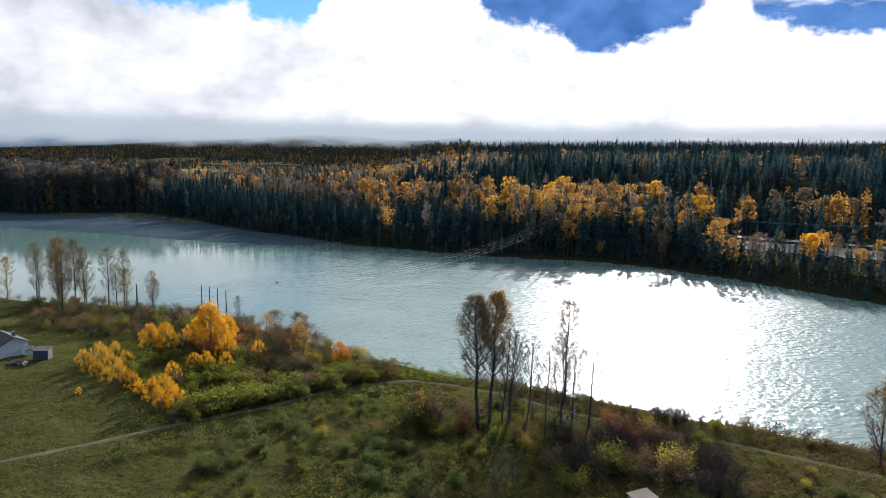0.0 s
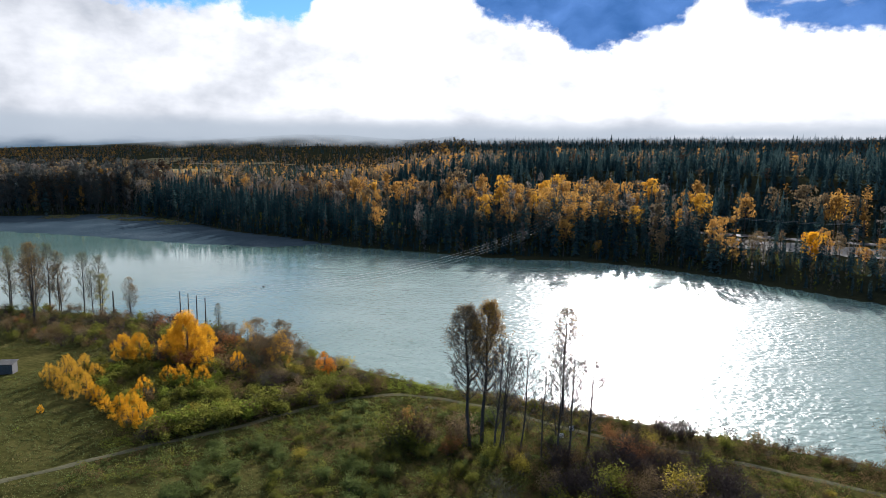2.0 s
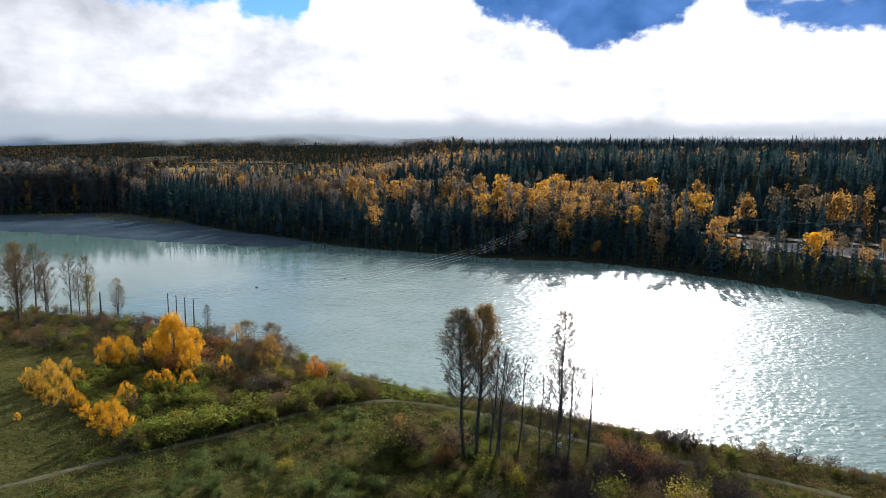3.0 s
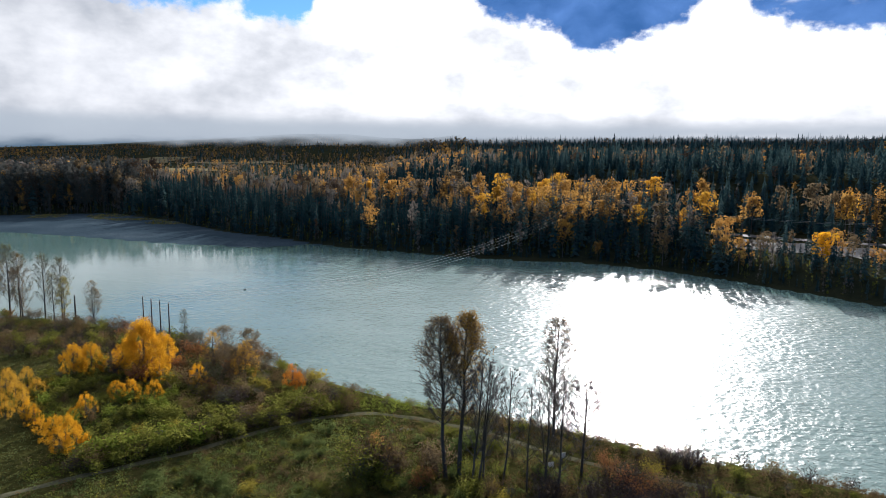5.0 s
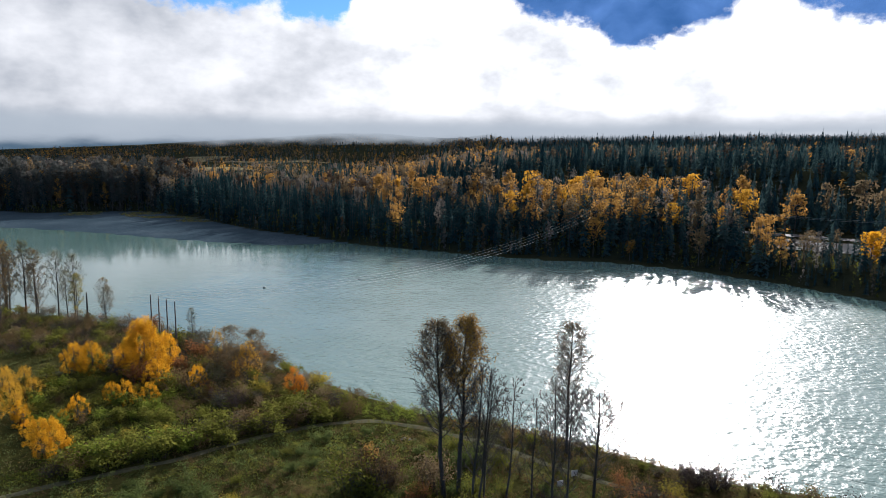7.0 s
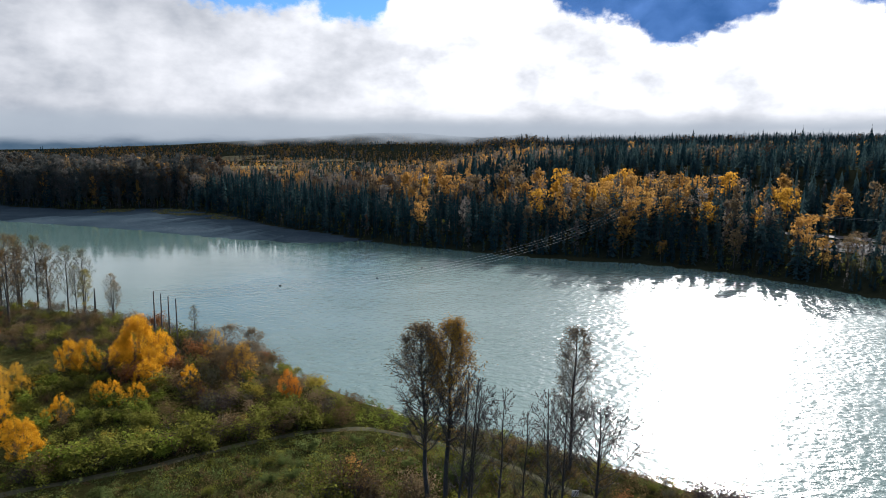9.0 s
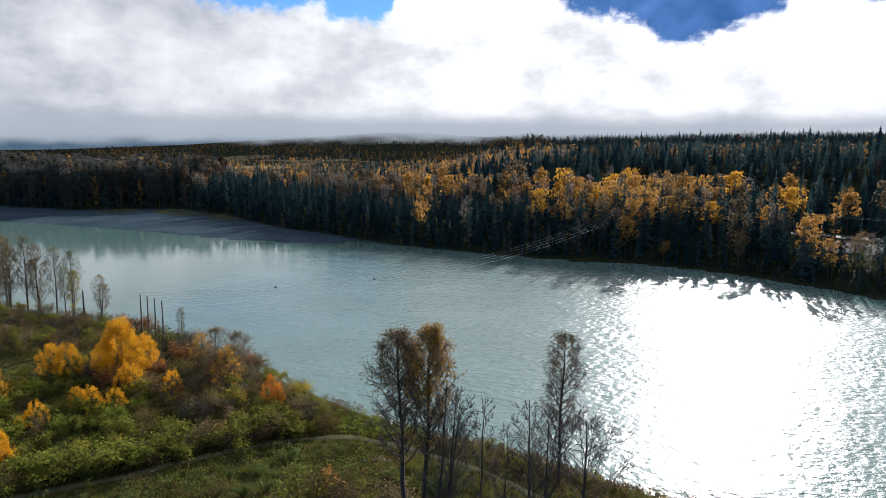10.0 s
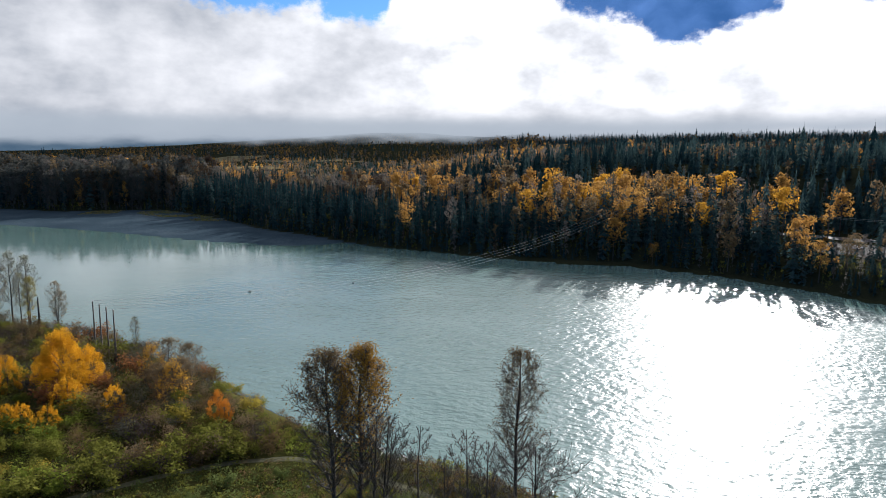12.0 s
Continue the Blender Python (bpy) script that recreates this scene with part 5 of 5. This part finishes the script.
YELLOW_TALL = kit(branchy(14, 2.1, 26, 7, 0.1, 2600, 0.19, 0.0), BARK, YELLOW_GREEN)
GOLD_KITS = [kit(aspen(10, 4.4, 22000, 0.17, 130), BARK, GOLD), kit(aspen(8, 3.9, 9000, 0.17, 62), BARK, GOLD), kit(aspen(6, 2.9, 4200, 0.16, 36), BARK, GOLD)]
LOOSE_GOLD = kit(aspen(8, 4.2, 5200, 0.18, 60), BARK, DULL_GOLD)
ORANGE_KIT = kit(aspen(6, 2.4, 3200, 0.15, 34), BARK, ORANGE)
AMBER_KIT = kit(aspen(6, 2.5, 2100, 0.15, 40), BARK, AMBER)
FLAME_KIT = kit(aspen(6, 2.3, 4200, 0.15, 34), BARK, FLAME)
RUSSET_KIT = kit(branchy(6, 1.9, 26, 6, 0.1, 2200, 0.16, 0.0, upward=0.9), TWIG, RUSSET)

RUSSET_TALL = kit(branchy(11, 2.6, 40, 10, 0.15, 4200, 0.14, 0.15, upward=0.9), BARK, TAN)


def bank_tree(name, k, kit_h, x, y, top_z, turn, label, group, lean=(0, 0)):
    s = sized(kit_h, x, y, top_z)
    m = pose(x, y, float(land(x, y)), lean[0], lean[1], 0) @ pose(0, 0, 0, 0, 0, turn) @ Matrix.Scale(s, 4)
    return tree_thing(name, k, m, label, "tree", group)


G1 = "tall trees beside the track"
bank_tree("cottonwood", COTTON[0], 18, 3.6, 74.0, 21.7, 20, "tall half-bare cottonwood with brown top leaves", G1, (0, -3.6))
bank_tree("cottonwood", COTTON[1], 18, 5.0, 74.0, 22.1, 130, "tall cottonwood with tan leaves in its crown", G1, (0, 1.4))
bank_tree("cottonwood", SLIM[1], 18, 6.3, 71.9, 18.2, 70, "bare slender cottonwood beside the taller ones", G1, (0, 2))
bank_tree("cottonwood", SLIM[1], 18, 6.8, 71.4, 17.8, 200, "bare slender cottonwood beside the taller ones", G1, (0, 4))
bank_tree("cottonwood", SLIM[1], 18, 7.4, 71.9, 16.6, 310, "bare slender cottonwood beside the taller ones", G1, (0, 5))
bank_tree("cottonwood", SLIM[2], 18, 9.4, 72.0, 17.0, 10, "thin bare sapling with a pale trunk", G1, (0, 3))
bank_tree("cottonwood", SLIM[2], 18, 11.8, 70.7, 15.4, 110, "thin bare sapling with a pale trunk", G1)
bank_tree("cottonwood", SLIM[0], 18, 17.1, 84.9, 18.7, 220, "slender cottonwood with a narrow brown crown", G1)
bank_tree("cottonwood", SLIM[1], 18, 13.6, 70.4, 17.6, 90, "bare slender tree with a thin crown", G1, (0, -2))
bank_tree("cottonwood", SLIM[1], 18, 14.6, 69.4, 17.0, 190, "bare slender tree with a thin crown", G1, (0, 1))
bank_tree("cottonwood", SLIM[2], 18, 14.6, 76.6, 12.4, 300, "thin bare sapling with a pale trunk", G1, (0, -6))
bank_tree("cottonwood", BARE_WIDE, 11, 18.3, 74.8, 14.6, 330, "bare wide-branched young cottonwood above the bank", G1)
G2 = "trees leaning over the bank"
bank_tree("cottonwood", SLIM[2], 18, 50.0, 63.3, 12.0, 0, "bare trunk leaning over the river bank", G2, (10, -24))
bank_tree("cottonwood", RUSSET_TALL, 11, 50.6, 64.8, 13.4, 40, "russet-leaved tree on the river bank", G2)
bank_tree("cottonwood", COTTON[1], 18, 50.8, 63.0, 17.2, 70, "russet-leaved tree on the river bank", G2)
G3 = "tall trees on the upstream bank"
for x, y, top, k, turn in ((-98.6, 146.0, 16.5, 0, 0), (-95.5, 142.0, 15.4, 0, 50), (-82.6, 128.7, 20.0, 1, 90), (-89.5, 140.0, 18.3, 1, 200), (-87.7, 143.0, 17.9, 0, 280), (-86.3, 144.0, 15.9, 1, 120),
                           (-92.0, 143.5, 17.0, 0, 150), (-77.2, 137.9, 16.8, 0, 20), (-75.4, 138.0, 13.0, 0, 190), (-73.4, 137.3, 16.3, 0, 320), (-65.9, 135.3, 12.1, 1, 250), (-43.0, 122.5, 9.8, 0, 10)):
    bank_tree("cottonwood", LEFT_TALL[k], 14, x, y, top, turn, ("slender half-bare cottonwood with straw-coloured leaves", "bushy half-bare cottonwood with dun leaves")[k], G3)
bank_tree("aspen", YELLOW_TALL, 14, -72.8, 136.9, 12.4, 30, "thin yellowing aspen among the bare trees", "golden trees")
bank_tree("aspen", YELLOW_TALL, 14, -110.3, 152.6, 11.6, 80, "pale golden aspen at the river bank", "golden trees")
stub = Geo()
stub.tube([(0, 0, -0.5), (0.05, 0, 2.5), (0, 0.1, 5.6), (0, 0.1, 5.6)], [0.2, 0.17, 0.12, 0.0], 7)
tagged(new("dead_trunk", stub.mesh("dead_trunk", BARK, True)), "broken dead trunk standing on the bank", "tree trunk").matrix_world = place(-69.4, 134.9)

for x, y, top, k, turn in ((-42.5, 105.0, 12.2, 0, 0), (-39.6, 102.6, 8.6, 1, 60), (-38.3, 101.0, 7.2, 2, 10), (-50.2, 104.6, 8.6, 1, 130), (-53.2, 105.0, 8.3, 1, 220),
                           (-32.9, 101.3, 6.8, 2, 75), (-39.0, 93.3, 7.2, 2, 160), (-41.2, 93.8, 6.8, 2, 250), (-36.0, 93.6, 7.0, 2, 300), (-42.6, 88.6, 6.9, 2, 110), (-37.6, 99.2, 8.2, 2, 280),
                           (-58.6, 97.6, 7.0, 1, 330), (-56.4, 95.0, 7.3, 1, 45), (-54.0, 92.4, 7.0, 1, 100), (-51.5, 90.0, 6.7, 1, 15), (-49.4, 87.6, 6.4, 2, 200), (-47.2, 85.4, 6.3, 2, 90), (-45.4, 83.6, 5.8, 2, 20), (-59.6, 94.8, 6.6, 1, 120), (-57.0, 92.0, 6.9, 1, 210), (-54.6, 89.6, 6.6, 1, 280), (-52.0, 87.2, 6.2, 1, 310), (-56.0, 98.0, 7.0, 1, 25), (-52.8, 95.0, 6.6, 1, 95), (-45.4, 106.2, 9.0, 1, 190), (-40.6, 107.0, 9.6, 1, 260),
                           (-38.0, 78.2, 7.2, 2, 180), (-39.9, 79.4, 7.9, 1, 240), (-42.2, 80.8, 7.2, 2, 330), (-53.3, 82.0, 5.2, 2, 60), (-43.6, 87.4, 5.6, 2, 70)):
    loose = k == 1 and x < -51 and y < 99
    bank_tree("aspen", LOOSE_GOLD if loose else GOLD_KITS[k], (10, 8, 6)[k], x, y, top, turn, "loose dull-gold aspen thinning at the edge" if loose else ("broad golden aspen in full autumn leaf", "golden aspen among the bushes", "low golden aspen thicket among the bushes")[k], "golden trees")
bank_tree("aspen", FLAME_KIT, 6, -18.6, 99.8, 7.4, 10, "small flame-orange tree near the bank", "golden trees")
bank_tree("aspen", FLAME_KIT, 6, -17.5, 99.2, 6.5, 150, "small flame-orange tree near the bank", "golden trees")
bank_tree("aspen", ORANGE_KIT, 6, -4.3, 76.6, 7.7, 120, "small orange-gold tree rising from a bush", "golden trees")
bank_tree("aspen", AMBER_KIT, 6, -26.8, 104.4, 9.3, 60, "small orange-leaved tree near the bank", "golden trees")
bank_tree("aspen", AMBER_KIT, 6, -34.6, 113.0, 8.6, 200, "small orange-leaved tree near the bank", "golden trees")
for x, y, top, turn in ((-26.2, 105.7, 9.0, 0), (-28.5, 105.0, 8.0, 90), (-33.9, 116.0, 8.4, 200), (-31.0, 108.0, 7.4, 40), (-28.2, 111.5, 9.2, 130)):
    bank_tree("birch", RUSSET_KIT, 6, x, y, top, turn, "thin russet birch among brown bushes", "russet trees")

# ---- bushes and weeds ----
def bush_kits(stems, leaves, size):
    """Bushes of each colour; the numbers scale their detail."""
    rows = {"brown": (2.6, 1.7, 1.0, 1.0, 2), "dun": (3.0, 1.7, 1.3, 0.8, 2), "russet": (2.6, 1.6, 1.0, 1.0, 1), "olive": (2.0, 1.7, 0.8, 1.2, 2), "green": (1.6, 1.5, 0.7, 1.2, 1), "red": (2.0, 1.4, 0.8, 1.0, 1), "yellow": (1.9, 1.5, 0.8, 1.2, 1), "sage": (1.5, 1.5, 0.7, 1.5, 2), "bare": (3.0, 1.8, 2.0, 0.55, 2)}
    return {c: [shrub(h, w, int(stems * a), int(leaves * b), size * (1.15 if c in ("olive", "green") else 1.0)) for _ in range(n)] for c, (h, w, a, b, n) in rows.items()}


BUSH_GEO = bush_kits(14, 1150, 0.12)
BUSH_LOW = bush_kits(5, 460, 0.17)
BUSH_LEAF = {"brown": BROWN_LEAF, "dun": BUSH_GREY, "russet": RUSSET, "olive": OLIVE, "green": GREEN, "red": RED_LEAF, "yellow": YELLOW_GREEN, "sage": SAGE, "bare": BARE_TWIG}
BUSH_H = {"brown": 2.6, "dun": 3.0, "russet": 2.6, "olive": 2.0, "green": 1.6, "red": 2.0, "yellow": 1.9, "sage": 1.5, "bare": 3.0}
BUSH_WORDS = {"brown": "leafy brown bush gone bare in autumn", "dun": "bare greyish bush with thin twigs", "russet": "russet autumn bush near the river",
              "olive": "dull olive-green bush in the meadow", "green": "fresh green bramble bush in the meadow", "red": "low red-leaved autumn bush", "yellow": "yellowing bush among the brambles", "sage": "rounded grey-green bush in the meadow", "bare": "dark leafless bush with a haze of twigs"}
bush_list = []


def bush(colour, x, y, h):
    bush_list.append((colour, int(rng.integers(0, len(BUSH_GEO[colour]))), x, y, h / BUSH_H[colour], rng.uniform(0, 360)))


def plant_bushes():
    """The nearest bushes one by one, the rest as one thicket."""
    bush_list.sort(key=lambda b: math.hypot(b[2] - 6, b[3] - 45))
    protos, rest = {}, {}
    for i, (colour, k, x, y, s, turn) in enumerate(bush_list):
        z = float(land(x, y))
        if i >= 290:
            rest.setdefault((colour, k), []).append((x, y, z, s, radians(turn)))
        elif (colour, k) not in protos:
            t, c = BUSH_GEO[colour][k]
            ks = (t.mesh("wood", TWIG), c.mesh("leafage", BUSH_LEAF[colour]))
            protos[(colour, k)] = tree_thing("bush", ks, pose(x, y, z, 0, 0, turn), BUSH_WORDS[colour], "bush", "bushes", "crown", "stem")
        else:
            copy_thing(protos[(colour, k)], pose(x, y, z, 0, 0, turn) @ Matrix.Diagonal((s * rng.uniform(1.0, 1.5), s * rng.uniform(1.0, 1.5), s, 1)))
    mats = [TWIG] + [BUSH_LEAF[c] for c in BUSH_LEAF]
    slot = {c: i + 1 for i, c in enumerate(BUSH_LEAF)}
    vs, fs, ms, count = [], [], [], 0
    for (colour, k), rows in rest.items():
        t, c = BUSH_LOW[colour][k]
        tv, tf = t.arrays()
        cv, cf = c.arrays()
        v, f = np.concatenate((tv, cv)), np.concatenate((tf, np.where(cf < 0, -1, cf + len(tv))))
        x, y, z, s, a = np.array(rows).T[:, :, None]
        w = s * 1.3
        V = np.stack((x + w * (np.cos(a) * v[:, 0] - np.sin(a) * v[:, 1]), y + w * (np.sin(a) * v[:, 0] + np.cos(a) * v[:, 1]), z + s * v[:, 2]), -1)
        vs.append(V.reshape(-1, 3))
        fs.append(np.where(f[None] < 0, -1, f[None] + (count + np.arange(len(rows)) * len(v))[:, None, None]).reshape(-1, 4))
        ms.append(np.tile(np.concatenate((np.zeros(len(tf), int), np.full(len(cf), slot[colour]))), len(rows)))
        count += len(rows) * len(v)
    ob = new("thicket", mesh_of("thicket", np.concatenate(vs), np.concatenate(fs), mats, np.concatenate(ms)))
    tagged(ob, "brown and russet riverside thicket of bare bushes", "bushes", kind="stuff")


def track_gap(x, y):
    return np.abs(y - np.interp(x, TRACK_X, TRACK_Y)) * 0.8


def bush_belt():
    x, y = scatter(-125, 62, 52, 162, 2.3)
    near = (np.interp(x, NEAR_X, NEAR_Y) - y) * 0.88
    gap = track_gap(x, y)
    clump = bumps(x, y, 22, 3)
    behind = y > np.interp(x, TRACK_X, TRACK_Y)
    for i in range(len(x)):
        if near[i] < (4.5 if -13 < x[i] < 5 else 1.2) or gap[i] < 1.8 or (abs(x[i] + 72) < 10 and 88 < y[i] < 112) or (15 < x[i] < 23 and y[i] < 60):
            continue
        a, b, u = x[i], y[i], rng.random()
        h, c = 0, ""
        if a < -0.66 * (b + 7) and near[i] > 6 and b > 80:
            continue
        if a < -30 and behind[i] and b < 95.0 - 0.95 * (a + 58):
            continue
        if a < -10 and behind[i]:
            if near[i] < 26 and b > 84 and u < 0.86:
                c = rng.choice(["brown", "bare", "russet", "olive", "red", "dun"], p=[0.34, 0.24, 0.10, 0.10, 0.06, 0.16])
                h = rng.uniform(1.5, 3.0) * (0.75 if near[i] < 6 else 1.0)
                if a < -58:
                    h *= 0.8
                if a > -24:
                    h *= 0.7
                    c = rng.choice(["brown", "russet", "dun", "yellow", "olive"], p=[0.4, 0.2, 0.2, 0.05, 0.15])
            elif a > -58 and clump[i] > -0.5 and u < 0.75:
                c = rng.choice(["olive", "green", "brown", "yellow", "dun"], p=[0.42, 0.22, 0.12, 0.08, 0.16])
                h = rng.uniform(0.9, 1.9)
            elif a <= -58 and u < 0.10:
                c, h = "olive", rng.uniform(0.5, 1.1)
        elif behind[i] and near[i] < 12:
            if u < 0.75:
                c = rng.choice(["dun", "brown", "olive", "russet"], p=[0.4, 0.3, 0.2, 0.1])
                h = rng.uniform(0.6, 1.3) * (1.5 if a > 24 and u < 0.15 else 1)
        elif 12 < a < 31 and 56 < b < np.interp(a, TRACK_X, TRACK_Y) - (9 if a < 20 else 3) and u < 0.9:
            c = rng.choice(["brown", "bare", "russet", "olive", "yellow"], p=[0.16, 0.74, 0.07, 0.02, 0.01])
            h = rng.uniform(1.8, 3.3)
        elif a >= 30 and near[i] < 30 and u < 0.6:
            c = rng.choice(["brown", "olive", "yellow", "dun", "russet"], p=[0.34, 0.28, 0.06, 0.2, 0.12])
            h = rng.uniform(0.5, 1.2)
        elif 2 < a <= 12 and b > 56 and gap[i] > 3 and u < (0.6 if gap[i] > 9 else 0.3):
            c = rng.choice(["brown", "olive", "yellow", "dun", "russet", "sage"], p=[0.2, 0.24, 0.1, 0.26, 0.06, 0.14])
            h = rng.uniform(0.7, 1.7)
        elif a > -28 and gap[i] > 1.9 and b > 50 and clump[i] > 0.0 and u < 0.7:
            c = rng.choice(["sage", "olive", "brown", "yellow"], p=[0.58, 0.26, 0.11, 0.05])
            h = rng.uniform(0.7, 1.5)
        elif a > -28 and gap[i] > 1.9 and b > 50 and u < 0.55:
            c, h = ("sage", "olive", "brown")[int(u * 5.4)], rng.uniform(0.5, 1.0)
        if c:
            bush(c, a, b, h)
    for a, b, h, c in ((-4.5, 74.5, 3.8, "brown"), (-3.0, 73.6, 3.6, "bare"), (-6.0, 73.8, 3.3, "olive"), (-3.8, 72.6, 2.8, "olive"), (-5.2, 73.0, 2.9, "dun"), (-4.0, 75.6, 4.2, "brown"), (-2.4, 74.8, 3.4, "brown"), (-1.8, 74.6, 2.4, "russet"), (1.0, 72.0, 1.5, "red"), (8.0, 69.5, 2.2, "brown"),
                       (6.0, 70.0, 2.0, "olive"), (3.0, 74.5, 3.6, "russet"), (1.5, 76.0, 3.0, "brown"), (23.0, 70.0, 2.6, "red"), (24.5, 71.0, 2.4, "russet"), (27.0, 70.0, 2.2, "bare"), (21.4, 75.6, 1.9, "red"), (22.4, 74.8, 1.7, "russet"), (25.8, 74.0, 2.1, "yellow"), (28.4, 77.4, 3.0, "bare"), (29.6, 78.2, 3.3, "bare"), (31.0, 77.6, 2.9, "bare"), (32.4, 78.0, 2.3, "bare"), (37.5, 77.8, 2.3, "bare"), (43.0, 74.6, 2.2, "bare"), (46.5, 73.0, 1.9, "bare"), (-29.6, 97.4, 2.2, "yellow"), (-28.2, 96.8, 1.8, "yellow")):
        bush(c, a, b, h)
    # a hedge-like row along the far side of the track
    for a in np.arange(-36, -9, 1.15):
        for row in (1.3, 2.8, 4.4):
            b = float(np.interp(a, TRACK_X, TRACK_Y)) + row + rng.uniform(-0.4, 0.6)
            bush(rng.choice(["olive", "brown", "green", "bare", "russet"], p=[0.58, 0.14, 0.14, 0.14, 0.0] if a < -24 else [0.42, 0.28, 0.0, 0.2, 0.1]), a + rng.uniform(-0.4, 0.4), b, rng.uniform(1.3, 2.5))


bush_belt()
plant_bushes()


def ground_cover(name, x, y, blades, height, spread, size, mats, pick, label, category):
    """Many small tufts in one mesh."""
    n = len(x)
    h = height * rng.uniform(0.5, 1.15, n) * np.clip(0.7 + 0.8 * bumps(x, y, 6.5, 3) + 0.9 * bumps(x, y, 2.6, 1), 0.12, 2.2)
    cx = np.repeat(x, blades) + rng.normal(0, spread, n * blades)
    cy = np.repeat(y, blades) + rng.normal(0, spread, n * blades)
    cz = land(cx, cy) + np.repeat(h, blades) * rng.uniform(0.1, 1.0, n * blades)
    g = Geo()
    g.leaves(np.stack((cx, cy, cz), -1), size, droop=-0.5)
    v, f = g.arrays()
    ob = new(name, mesh_of(name, v, f, mats, np.repeat(pick, blades)))
    return tagged(ob, label, category, kind="stuff")


def meadow():
    x, y = scatter(-40, 62, 44, 100, 0.62)
    near = (np.interp(x, NEAR_X, NEAR_Y) - y) * 0.88
    keep = (near > np.where((x > -13) & (x < 5), 4.0, 0.8)) & (track_gap(x, y) > 0.6) & ~((x < -18) & (y < 70 + 0.4 * (x + 18))) & (rng.random(len(x)) < 0.75 + 0.3 * bumps(x, y, 9, 2))
    x, y = x[keep], y[keep]
    t = bumps(x, y, 14, 0) + rng.normal(0, 0.5, len(x))
    pick = np.where(t > 0.55, 1, np.where(t > -0.55, 0, np.where(t > -1.2, 2, 3)))
    pick = np.where((np.hypot(x + 4, (y - 95) * 1.8) < 7) & (rng.random(len(x)) < 0.85), 1, pick)
    pick = np.where((y > np.interp(x, TRACK_X, TRACK_Y)) & (x < -12) & (rng.random(len(x)) < 0.3), 1, pick)
    pick = np.where((y > np.interp(x, TRACK_X, TRACK_Y)) & (x > -26) & (x < -8) & (rng.random(len(x)) < 0.7), 2, pick)
    pick = np.where((x > 6) & (pick == 1), np.where(rng.random(len(x)) < 0.7, 2, 0), pick)
    pick = np.where((y > np.interp(x, TRACK_X, TRACK_Y)) & (x > 3) & (rng.random(len(x)) < 0.65), 2, pick)
    pick = np.where((x > 10) & (pick == 0) & (rng.random(len(x)) < 0.6), 2, pick)
    before = y < np.interp(x, TRACK_X, TRACK_Y)
    pick = np.where(before & (pick == 1), 4, pick)
    pick = np.where((pick == 0) & (rng.random(len(x)) < 0.5), 4, pick)
    ground_cover("weeds", x, y, 28, 0.9, 0.26, 0.15, [OLIVE, GREEN, BROWN_LEAF, STRAW, SAGE], pick, "tangled autumn weeds, olive, green and brown", "weeds")
    x, y = scatter(-128, -16, 40, 152, 0.95)
    near = (np.interp(x, NEAR_X, NEAR_Y) - y) * 0.88
    keep = (near > 1.0) & (track_gap(x, y) > 0.6)
    keep &= ((x < -38) | (y < 72 + 0.4 * (x + 18)))
    keep &= ~((np.abs(x + 72) < 7) & (y > 96) & (y < 110))
    x, y = x[keep], y[keep]
    t = bumps(x, y, 16, 1) + rng.normal(0, 0.4, len(x))
    pick = np.where(t > 1.5, 2, np.where(t > -0.75, 0, 1))
    ground_cover("meadow_grass", x, y, 12, 0.3, 0.36, 0.17, [LAWN, STRAW, GREEN], pick, "short dull green and straw meadow grass", "grass")
    x, y = scatter(-215, -120, 330, 385, 1.6)
    d = inland(x, y)
    keep = (d < -2) & (d > -26) & (bumps(x, y, 26, 0) > 0.1)
    ground_cover("shore_grass", x[keep], y[keep], 7, 0.5, 0.6, 0.5, [STRAW, OLIVE], np.where(rng.random(keep.sum()) < 0.6, 0, 1), "yellowish grass on the gravel bar", "grass")


meadow()
